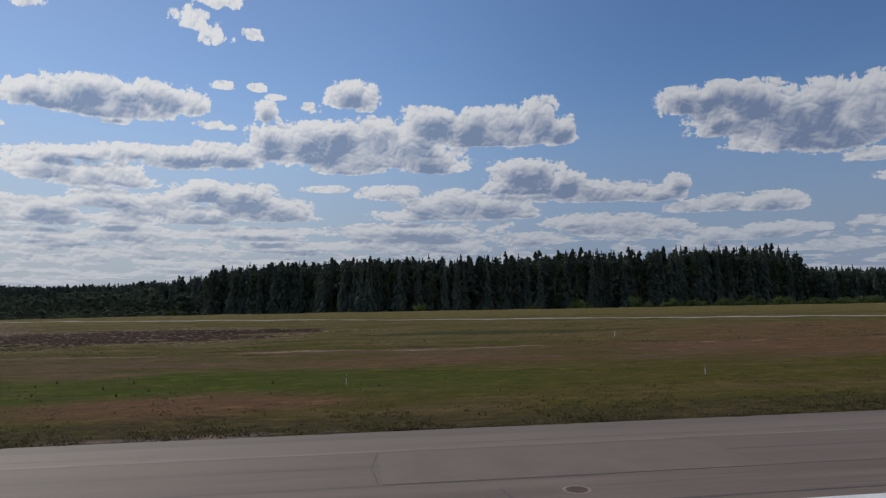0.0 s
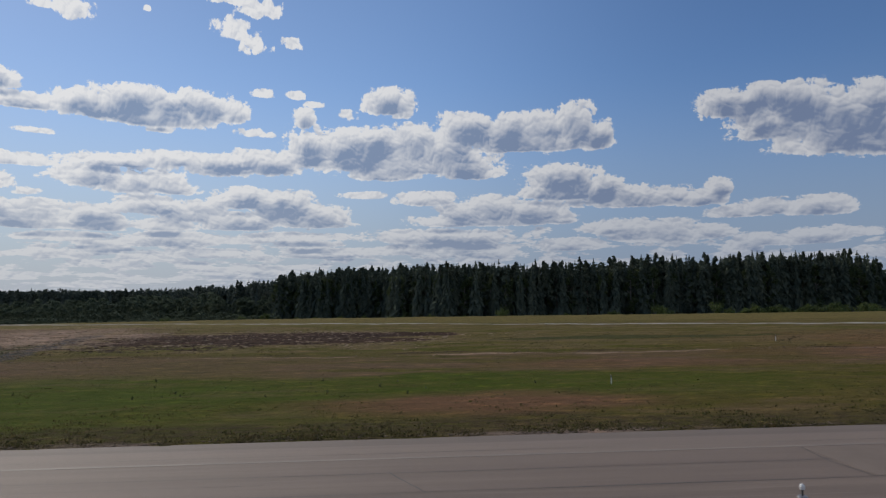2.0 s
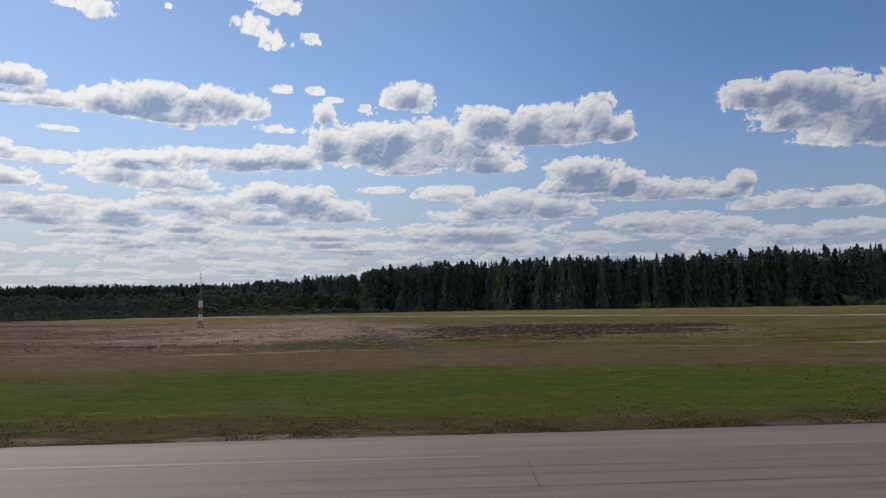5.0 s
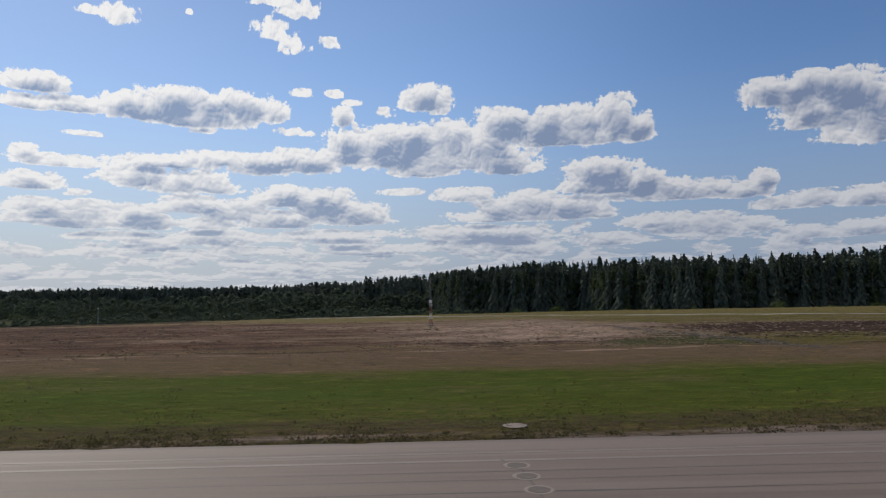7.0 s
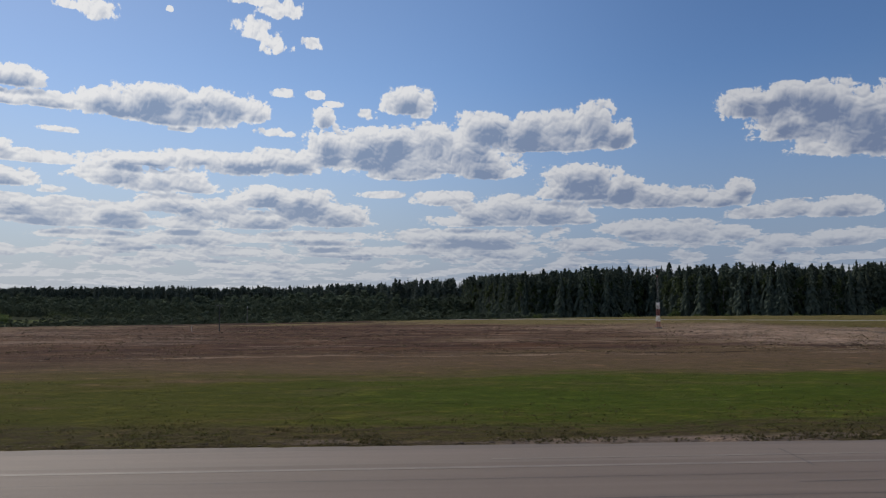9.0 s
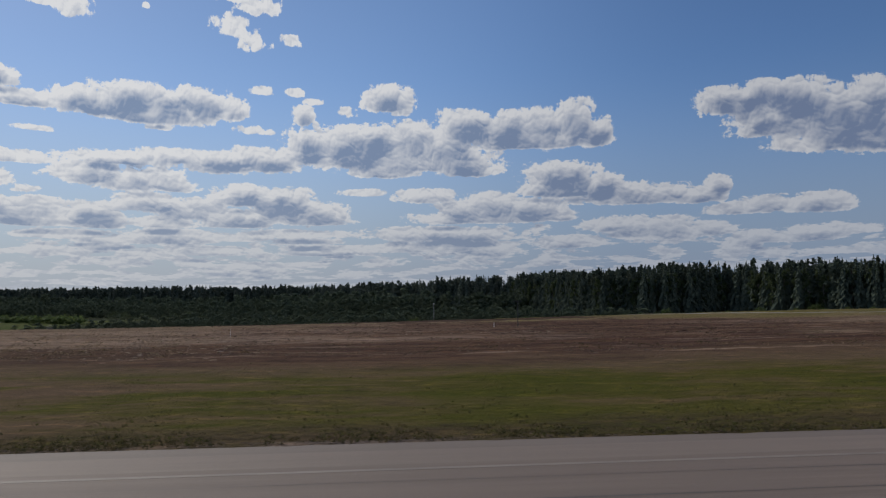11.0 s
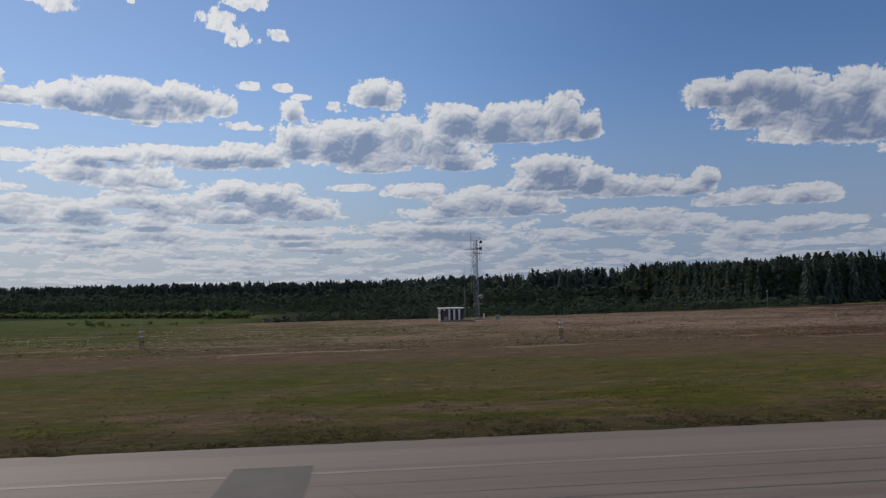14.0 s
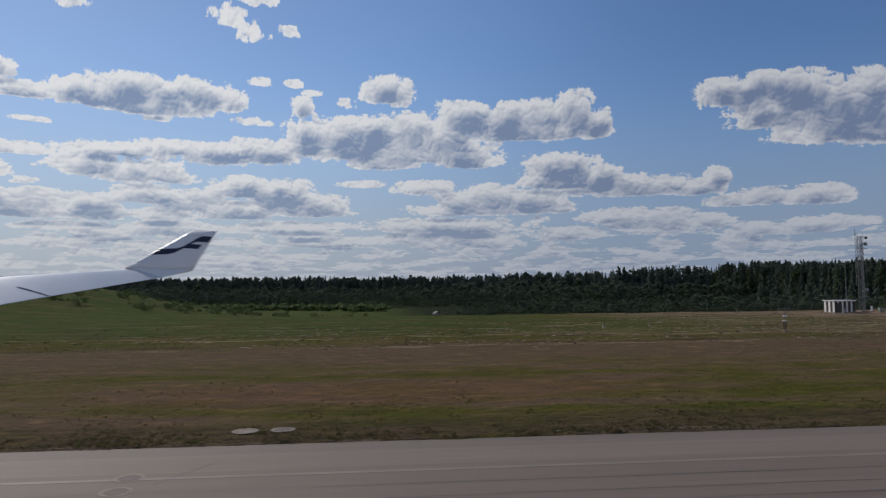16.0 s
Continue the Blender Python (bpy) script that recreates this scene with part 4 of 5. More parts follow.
def along_wood(first, last, gap, line=None):
    """Evenly spaced places on the wood's edge between two of its corners, with the outward side and the height."""
    out = []
    line = line or WOOD
    for (xa, ya, ha), (xb, yb, hb) in zip(line[first:last], line[first + 1:last + 1]):
        n = max(1, int(math.hypot(xb - xa, yb - ya) / gap))
        d = Vector((xb - xa, yb - ya, 0)).normalized()
        side = Vector((d.y, -d.x, 0))        # into the wood
        for i in range(n):
            f = i / n
            px, py = xa + (xb - xa) * f, ya + (yb - ya) * f
            out.append((px, py, side, ha + (hb - ha) * f - land(px, py)))
    return out


def build_wood_edge():
    kinds = [make_tree("spruce", 1, 20, 3.7), make_tree("spruce", 2, 20, 3.2), make_tree("spruce", 3, 20, 4.2), make_tree("pine", 4, 20, 3.8), make_tree("pine", 5, 20, 3.4),
             make_tree("birch", 6, 20, 4.2), make_tree("birch", 7, 20, 3.6), make_tree("spruce", 8, 20, 3.5)]
    rng = random.Random(11)
    first = dict.fromkeys(range(len(kinds)), True)
    count = 0
    for depth_, gap in ((1.5, 3.1), (6.0, 3.6)):
        for x, y, side, h in along_wood(1, 14, gap):
            if count >= 290:
                break
            d = depth_ + rng.uniform(-2.0, 2.2)
            px, py = x + side.x * d + rng.uniform(-1.6, 1.6), y + side.y * d + rng.uniform(-1.2, 1.2)
            leafy_here = 0.62 if -110 < x < -2 else (0.45 if x < 110 else 0.25)
            r = rng.random()
            k = rng.choice((5, 6)) if r < leafy_here * (1.3 if depth_ < 3 else 0.5) else (rng.choice((3, 4)) if r < leafy_here + 0.26 else rng.choice((0, 1, 2, 7)))
            s = h / 20 * rng.uniform(0.91, 1.06) * (0.84 if k in (5, 6) else 1.0) + (1.6 if not depth_ < 3 else 0) / 20
            m = Matrix.Translation((px, py, land(px, py))) @ Matrix.Rotation(rng.random() * 6.28, 4, "Z")
            if first[k]:
                t, first[k] = kinds[k], False
                t.matrix_world = m
            else:
                t = copy_thing(kinds[k], m)
            girth = rng.uniform(0.66, 0.9)
            t.scale = (s * girth, s * girth * rng.uniform(0.92, 1.1), s)
            count += 1


build_wood_edge()


def build_woods():
    """The mass of trees behind the edge, and the far woods."""
    rng = random.Random(23)
    shapes = []
    for k in range(6):
        r = random.Random(50 + k)
        v, f = spruce_crown(r, 20, 3.8 + 0.5 * (k % 3), 17, 9)
        shapes.append((np.array(v), f))
    for k in range(4):
        r = random.Random(70 + k)
        v, f, _ = broad_crown(r, 19, 4.8, 520, 0.06, 0.95)
        shapes.append((np.array(v), f))
    for k in range(3):
        r = random.Random(90 + k)
        v, f, _ = pine_crown(r, 20, 3.8, 420, 0.8)
        shapes.append((np.array(v), f))
    places = []
    for depth_ in (2, 5, 9, 13, 18, 24, 31, 39, 48):
        for x, y, side, h in along_wood(0, 14, 3.3):
            places.append((x, y, side, h + depth_ * 0.05, depth_, "near"))
    for depth_ in (0, 6, 12, 18):
        for x, y, side, h in along_wood(0, 2, 3.0, NOOK):
            places.append((x, y, side, h, depth_, "near"))
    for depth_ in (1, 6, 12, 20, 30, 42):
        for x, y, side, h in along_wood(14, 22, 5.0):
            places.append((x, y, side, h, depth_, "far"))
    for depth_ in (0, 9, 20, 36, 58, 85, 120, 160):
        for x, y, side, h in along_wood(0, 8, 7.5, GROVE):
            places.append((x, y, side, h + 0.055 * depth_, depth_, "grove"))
    for depth_ in (0, 10, 22, 36, 52, 70, 92, 120, 150):
        for x, y, side, h in along_wood(0, 4, 5.5, SCRUB):
            places.append((x, y, side, h + 0.02 * depth_, depth_, "scrub"))
    for depth_ in (0, 4):
        for x, y, side, h in along_wood(1, 14, 2.6):
            places.append((x, y, side, rng.uniform(3.5, 9.0), depth_, "near"))
    total = {"near": ([], [], 0), "far": ([], [], 0), "grove": ([], [], 0)}
    for x, y, side, h, d, which in places:
        wide = {"scrub": 2.3, "grove": 1.45}.get(which, 0.82 if which == "near" else 0.95)
        which = "grove" if which == "scrub" else which
        d += rng.uniform(-3, 3)
        px, py = x + side.x * d + rng.uniform(-2.4, 2.4), y + side.y * d + rng.uniform(-2, 2)
        r = rng.random()
        broad = 0.9 if which == "grove" else (0.45 if (which == "far" and x < -200) else 0.2)
        v, f = shapes[rng.randrange(6, 10)] if r < broad else (shapes[rng.randrange(10, 13)] if r < broad + 0.2 else shapes[rng.randrange(6)])
        s = h / 20 * (rng.uniform(0.86, 1.07) if which == "near" else rng.uniform(0.78, 1.08))
        if which == "grove":
            s *= rng.uniform(0.75, 1.1)
        a = rng.random() * 6.28
        c, w = math.cos(a), math.sin(a)
        q = v * (s * wide, s * wide, s)
        q = np.stack([q[:, 0] * c - q[:, 1] * w + px, q[:, 0] * w + q[:, 1] * c + py, q[:, 2] + land(px, py)], 1)
        vs, fs, n = total[which]
        vs.append(q)
        fs += [tuple(i + n for i in face) for face in f]
        total[which] = (vs, fs, n + len(q))
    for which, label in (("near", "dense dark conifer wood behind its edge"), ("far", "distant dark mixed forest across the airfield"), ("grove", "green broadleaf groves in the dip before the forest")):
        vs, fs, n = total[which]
        # far and grove foliage carry painted haze, the near wood does not
        tagged(raw("woods", np.concatenate(vs).tolist(), fs, {"near": M_SPRUCE, "far": M_HAZY_FAR, "grove": M_HAZY_GROVE}[which]), label, "forest", kind="stuff")


build_woods()


def make_bush(seed, w, h, mat=None, label="rounded light green willow bush"):
    rng = random.Random(seed)
    t = thing("bush", pose(0, 0, 0), label, "bush", "bushes along the wood")
    bm = bmesh.new()
    centres, radii = [], []
    for k in range(10):
        a, r = rng.random() * 6.28, w * 0.5 * rng.random() ** 0.6
        c = Vector((math.cos(a) * r, math.sin(a) * r, h * rng.uniform(0.25, 0.78) * (1 - 0.35 * r / w)))
        centres.append(c)
        radii.append(h * rng.uniform(0.22, 0.36))
        rod(bm, (c.x * 0.1, c.y * 0.1, -0.2), c, 0.05, 0.015, 5)
    part("stem", bm, M_BARK, t)
    v, f = leaf_cards(rng, centres, radii, 700 if h > 1 else 160, min(0.22, 0.09 * h), 0.9)
    raw("foliage", v, f, mat or M_BUSH, t)
    return t


def build_bushes():
    kinds = [make_bush(31, 4.0, 2.6), make_bush(32, 5.0, 3.0), make_bush(33, 3.0, 2.2)]
    spots = [(21.9, 226, 1.2, 0), (106, 240, 1.6, 1), (120, 242, 1.9, 0), (-55.5, 218, 1.1, 2), (48, 238, 0.9, 2), (66, 240, 1.2, 0), (84, 240, 1.5, 1)]
    rng = random.Random(5)
    for i in range(34):
        spots.append((126 + i * 4.3 + rng.uniform(-1.5, 1.5), 243 + 0.33 * i + rng.uniform(-2, 2), rng.uniform(1.3, 1.9), rng.randrange(3)))
    for i in range(26):
        spots.append((8 - i * 8.2 + rng.uniform(-3, 3), 238 + rng.uniform(-4, 14), rng.uniform(0.5, 1.1), rng.randrange(3)))
    used = set()
    for x, y, s, k in spots:
        m = Matrix.Translation((x, y, land(x, y) - 0.05)) @ Matrix.Rotation(rng.random() * 6.28, 4, "Z")
        if k in used:
            t = copy_thing(kinds[k], m)
        else:
            t = kinds[k]
            t.matrix_world = m
            used.add(k)
        t.scale = (s, s, s * rng.uniform(0.85, 1.15))
    far = [make_bush(41, 9.0, 6.5, M_LEAF, "dark green spreading willow on the meadow"), make_bush(42, 7.0, 4.0, M_BUSH, "low green willow shrub on the meadow slope")]
    spots = [(-374, 470, 1.1, 0), (-366, 476, 1.0, 0), (-385, 480, 1.2, 0), (-395, 390, 0.7, 1), (-352, 486, 1.0, 0), (-340, 500, 1.1, 0)]
    for i in range(85):
        spots.append((-402 - 1.7 * i + rng.uniform(-7, 7), 184 + rng.uniform(-24, 22), rng.uniform(0.25, 0.60), 1))
    for i in range(26):
        spots.append((-385 - 7.5 * i + rng.uniform(-8, 8), 330 + rng.uniform(-40, 70), rng.uniform(0.35, 0.8), 1))
    used = set()
    for x, y, s, k in spots:
        m = Matrix.Translation((x, y, land(x, y) - 0.1)) @ Matrix.Rotation(rng.random() * 6.28, 4, "Z")
        if k in used:
            t = copy_thing(far[k], m)
        else:
            t = far[k]
            t.matrix_world = m
            used.add(k)
        t.scale = (s * 1.2, s * 1.2, s)


build_bushes()


def hedge():
    """A long leafy hedge across the meadow in the dip."""
    rng = random.Random(77)
    centres, radii = [], []
    for i in range(330):
        f = i / 330
        x, y = -375 - 300 * f + rng.uniform(-2, 2), 404 + 215 * f + rng.uniform(-4, 4)
        r = rng.uniform(1.8, 3.2)
        centres.append(Vector((x, y, land(x, y) + r * rng.uniform(0.4, 1.2))))
        radii.append(r)
    verts, faces = joined(leaf_cards(rng, centres, radii, 16000, 0.55, 0.9), clump_core(rng, centres, radii, 0.8))
    tagged(raw("hedge", verts, faces, M_HEDGE), "long bright green hedge across the far meadow", "hedge", kind="stuff")


hedge()


def tall_weeds():
    """Single tall weeds that stand out of the mown grass."""
    rng = random.Random(61)
    first = make_bush(62, 0.35, 0.62, M_LEAF, "tall dark green weed standing in mown grass")
    tagged(first, category="weed", group="tall weeds in the grass")
    first.name = "weed"
    for i in range(26):
        x, v = (rng.uniform(-42, -12), rng.uniform(43, 53)) if i < 20 else (rng.uniform(-12, 2), rng.uniform(42, 48))
        y = edge_y(x, v)
        m = Matrix.Translation((x, y, land(x, y))) @ Matrix.Rotation(rng.random() * 6.28, 4, "Z")
        t = copy_thing(first, m) if i else first
        t.matrix_world = m
        s = rng.uniform(0.22, 0.48)
        t.scale = (s * 0.8, s * 0.8, s)


tall_weeds()


def tuft_mesh(rng, x, y, low, high, blades=4):
    """Tufts of leaning blades at the places (x, y); returns vertices and faces."""
    n = len(x)
    hgt = np.repeat(rng.uniform(low, high, n), blades)
    bx, by = np.repeat(x, blades) + rng.normal(0, 0.10, n * blades), np.repeat(y, blades) + rng.normal(0, 0.10, n * blades)
    z = height(bx, by)
    a, lean, w = rng.uniform(0, 6.28, n * blades), rng.uniform(0.2, 0.9, n * blades) * hgt, 0.035 + 0.10 * hgt
    sa, ca = np.sin(a), np.cos(a)
    verts = np.stack([np.stack([bx - w * sa, by + w * ca, z - 0.03], 1), np.stack([bx + w * sa, by - w * ca, z - 0.03], 1),
                      np.stack([bx + lean * ca, by + lean * sa, z + hgt * rng.uniform(0.7, 1.1, n * blades)], 1)], 1).reshape(-1, 3)
    return verts.tolist(), np.arange(len(verts)).reshape(-1, 3).tolist()


def build_weeds():
    """Tufts of weeds and grass along the verge, on the mown strip and over the rough field."""
    rng = np.random.default_rng(7)
    for name, mat, count, lo, hi, scale, size, x0, x1, label in (
            ("verge_weeds", M_WEED_DARK, 24000, 30.75, 40, 1.5, (0.04, 0.14), -425, 62, "ragged dark weeds along the asphalt's edge"),
            ("grass_tufts", M_WEED, 14000, 31.0, 75, 5.0, (0.05, 0.14), -425, 62, "short mixed grass tufts on the verge"),
            ("meadow_tufts", M_WEED_DARK, 22000, 34.0, 78, 18.0, (0.03, 0.08), -425, 62, "dark tufts of grass and weeds across the mown strip"),
            ("field_clumps", M_WEED_DARK, 34000, 74.0, 190, 38.0, (0.04, 0.13), -440, 80, "scattered dark clumps of rough field grass"),
            ("straw_tufts", M_STRAW, 30000, 72.0, 170, 26.0, (0.05, 0.15), -300, -55, "pale dry straw tufts on the rough field")):
        x = rng.uniform(x0, x1, count)
        v = lo + rng.exponential(scale, count)
        clump = np.sin(x * 0.55 + 1.7 * np.sin(x * 0.13 + v * 0.2)) + 0.6 * np.sin(x * 1.9 + v) + 0.5 * np.sin(v * 0.9 + 2.0 * np.sin(x * 0.07))
        share = np.clip(0.40 + 0.5 * clump, 0.04, 1)
        if name == "meadow_tufts":        # the mown strip is nearly clean
            share = share * np.where((x < -40) & (x > -205) & (v < 60), 0.15, 0.7)
        if name == "straw_tufts":         # hardly any straw on the heath-brown stretch
            share = share * np.where((x < -99) & (x > -222), 0.12, 1.0)
        keep = (v < hi) & (rng.random(count) < share)
        x, v = x[keep], v[keep]
        y = v + SLANT * x - verge(x) * np.clip((45 - v) / 12, 0, 1)
        tagged(raw(name, *tuft_mesh(rng, x, y, *size), mat), label, "grass", kind="stuff")


build_weeds()


def build_clods():
    """Clods of earth and stones along the cart track, the verge and the rough field."""
    rng = np.random.default_rng(17)
    shape = np.array([(1, 0, 0), (-1, 0, 0), (0, 1, 0), (0, -1, 0), (0, 0, 1), (0, 0, -0.6)], float)
    tris = [(0, 2, 4), (2, 1, 4), (1, 3, 4), (3, 0, 4), (2, 0, 5), (1, 2, 5), (3, 1, 5), (0, 3, 5)]
    verts, faces = [], []
    for count, x0, x1, v0, spread_, lo, hi in ((900, -420, -60, 72.5, 1.4, 0.04, 0.13), (350, -60, 60, 72.0, 0.8, 0.04, 0.11), (900, -330, -62, 100.0, 16.0, 0.05, 0.15), (2500, -420, 60, 31.0, 0.35, 0.015, 0.06), (350, -420, -330, 84.0, 7.0, 0.05, 0.13)):
        x = rng.uniform(x0, x1, count)
        v = v0 + rng.normal(0, spread_, count)
        v = np.where(v0 < 40, np.maximum(v, 30.7), v)
        y = v + SLANT * x - verge(x) * np.clip((45 - v) / 12, 0, 1)
        z = height(x, y)
        for px, py, pz in zip(x, y, z):
            r = rng.uniform(lo, hi)
            q = shape * rng.uniform(0.6, 1.4, (6, 1)) * (r * rng.uniform(0.9, 2.2), r, r * rng.uniform(0.35, 0.8)) + (px, py, pz + 0.02)
            n = len(verts)
            verts += q.tolist()
            faces += [(a + n, c + n, e + n) for a, c, e in tris]
    tagged(raw("earth_clods", verts, faces, M_CLOD), "scattered clods of earth and stones in grass", "earth", kind="stuff")


build_clods()


def peat_clods():
    """Crumbled peat and dry turf over the burnt ground."""
    rng = np.random.default_rng(29)
    shape = np.array([(1, 0, 0), (-1, 0, 0), (0, 1, 0), (0, -1, 0), (0, 0, 1)], float)
    tris = np.array([(0, 2, 4), (2, 1, 4), (1, 3, 4), (3, 0, 4)])
    for name, mat, share, spots in (("peat_clods", M_PEAT, 1.0, ((-37, 104, 24, 13, 2400), (-18, 112, 12, 6, 900), (-45, 88, 12, 6, 700), (-84, 84, 19, 6, 200), (-160, 120, 60, 24, 1800))),
                                    ("dry_turf", M_TURF, 1.25, ((-37, 104, 28, 17, 900), (-76, 108, 18, 22, 1800), (-270, 100, 60, 24, 2200), (-360, 84, 40, 12, 600)))):
        verts, faces = [], []
        for cx, cy, rx, ry, count in spots:
            a, q = rng.uniform(0, 6.283, count), np.sqrt(rng.uniform(0, 1, count)) * share
            q = q * (1 + 0.22 * np.sin(a * 5 + cx) + 0.14 * np.sin(a * 11))
            x, y = cx + rx * q * np.cos(a), cy + ry * q * np.sin(a)
            r = rng.uniform(0.06, 0.22, count)
            z = height(x, y)
            v = shape[None] * rng.uniform(0.6, 1.4, (count, 5, 1)) * np.stack([r * rng.uniform(1.0, 3.0, count), r, r * rng.uniform(0.25, 0.6, count)], 1)[:, None]
            v = v + np.stack([x, y, z - 0.01], 1)[:, None]
            faces.append(tris[None] + (5 * np.arange(count))[:, None, None] + sum(len(f) for f in verts))
            verts.append(v.reshape(-1, 3))
        label = "crumbled dark peat on burnt ground" if share == 1.0 else "pale lumps of dry turf on the field"
        tagged(raw(name, np.concatenate(verts).tolist(), np.concatenate([f.reshape(-1, 3) for f in faces]).tolist(), mat), label, "earth", kind="stuff")


peat_clods()

# ---- airfield equipment ----


def edge_light(x, y):
    t = thing("runway_edge_light", pose(x, y, 0), "small white elevated runway edge light on asphalt", "runway light", "runway edge lights")
    bm = bmesh.new()
    bmesh.ops.create_cone(bm, cap_ends=True, segments=16, radius1=0.16, radius2=0.14, depth=0.04, matrix=pose(0, 0, 0.02))
    part("base_plate", bm, M_STEEL, t)
    bm = bmesh.new()
    rod(bm, (0, 0, 0.04), (0, 0, 0.24), 0.03)
    part("stem", bm, M_DARK, t)
    bm = bmesh.new()
    bmesh.ops.create_cone(bm, cap_ends=True, segments=16, radius1=0.075, radius2=0.085, depth=0.09, matrix=pose(0, 0, 0.28))
    part("housing", bm, M_WHITE, t)
    bm = bmesh.new()
    bmesh.ops.create_uvsphere(bm, u_segments=14, v_segments=8, radius=0.07, matrix=pose(0, 0, 0.34))
    part("lens", bm, M_LENS, t)
    return t


light = edge_light(-3.1, edge_y(-3.1, 20.25))
for k in (-1, 1, 2, 3, 4, 5, 6):
    x = -3.1 - 58.75 * k
    copy_thing(light, pose(x, edge_y(x, 20.25), 0))


def marker_post(x, y, h, label, mat=M_WHITE):
    t = thing("marker_post", pose(x, y, land(x, y)), label, "marker post", "marker posts in the field")
    bm = bmesh.new()
    box(bm, 0.05, 0.035, h, pose(0, 0, h / 2), 0.012)
    part("board", bm, mat, t)
    bm = bmesh.new()
    box(bm, 0.057, 0.042, 0.12, pose(0, 0, h * 0.86))
    part("band", bm, M_DARK, t)
    return t


for x, y, h in ((-0.5, 45.9, 0.62), (24.7, 45.2, 0.62), (32.6, 81.5, 0.8), (-223.7, 106.2, 1.1), (-180.7, 119.5, 1.0), (-345, 92, 0.6), (-338, 93, 0.6)):
    marker_post(x, y, h, "thin white marker post standing in dry grass")


def lattice(bm, w0, w1, z0, z1, bays, r, sides=3):
    """Legs, rungs and diagonals of a lattice mast between two heights."""
    def leg(i, z):
        f = (z - z0) / (z1 - z0)
        w = (w0 + (w1 - w0) * f) / 2
        a = 2 * math.pi * i / sides + math.pi / 4
        return Vector((w * 1.3 * math.cos(a), w * 1.3 * math.sin(a), z))
    for i in range(sides):
        rod(bm, leg(i, z0), leg(i, z1), r, r, 6)
        for k in range(bays):
            za, zb = z0 + (z1 - z0) * k / bays, z0 + (z1 - z0) * (k + 1) / bays
            j = (i + 1) % sides
            rod(bm, leg(i, za), leg(j, za), r * 0.6, r * 0.6, 5)
            rod(bm, leg(i, za), leg(j, zb), r * 0.55, r * 0.55, 5)
            rod(bm, leg(j, za), leg(i, zb), r * 0.55, r * 0.55, 5)


def glide_mast(x, y):
    t = thing("lattice_mast", pose(x, y, land(x, y)), "slender red and white banded lattice mast in the field", "mast")
    bm = bmesh.new()
    box(bm, 1.0, 1.0, 0.36, pose(0, 0, 0.02), 0.04)
    part("footing", bm, M_CONCRETE, t)
    bands = ((0.2, 1.3, M_RED), (1.3, 2.4, M_WHITE), (2.4, 3.6, M_RED), (3.6, 4.9, M_WHITE))
    for z0, z1, mat in bands:
        bm = bmesh.new()
        lattice(bm, 0.55 if z0 > 1 else 0.85, 0.55, z0, z1, 3, 0.026, 4)
        part("mast_section", bm, mat, t)
    for z0, z1 in ((4.9, 7.2), (7.2, 9.6)):
        bm = bmesh.new()
        lattice(bm, 0.28, 0.28, z0, z1, 4, 0.011, 3)
        part("mast_section", bm, M_STEEL, t, "slim pale steel upper section")
    bm = bmesh.new()
    box(bm, 0.42, 0.25, 0.55, pose(0, -0.15, 4.5), 0.03)
    part("antenna_panel", bm, M_WHITE, t, "white antenna panel")
    bm = bmesh.new()
    rod(bm, (0, 0, 9.5), (0, 0, 10.4), 0.02)
    bmesh.ops.create_uvsphere(bm, u_segments=10, v_segments=6, radius=0.12, matrix=pose(0, 0, 9.75))
    part("lamp", bm, M_RED, t)
    return t


glide_mast(-95.9, 125.4)


def pole(x, y, h, label, lamp):
    t = thing("pole", pose(x, y, land(x, y)), label, "pole")
    bm = bmesh.new()
    rod(bm, (0, 0, -0.2), (0, 0, h), 0.09, 0.06)
    part("shaft", bm, M_DARK if not lamp else M_STEEL, t)
    bm = bmesh.new()
    if lamp:
        rod(bm, (0, 0, h), (0, 0, h + 0.25), 0.12, 0.10)
        part("lamp", bm, M_LENS, t)
    else:
        rod(bm, (-0.75, 0, h * 0.985), (0.75, 0, h * 0.985), 0.045)
        rod(bm, (-0.6, 0, h * 0.985), (-0.6, 0, h * 1.03), 0.03)
        rod(bm, (0.6, 0, h * 0.985), (0.6, 0, h * 1.03), 0.03)
        part("crossarm", bm, M_DARK, t)
    return t


pole(-176.2, 120.4, 4.6, "dark thin pole with a short crossarm", False)
pole(-187.0, 187.0, 4.8, "grey lamp pole beyond the dry field", True)
pole(-256.0, 330.0, 5.0, "grey lamp pole before the far forest", True)


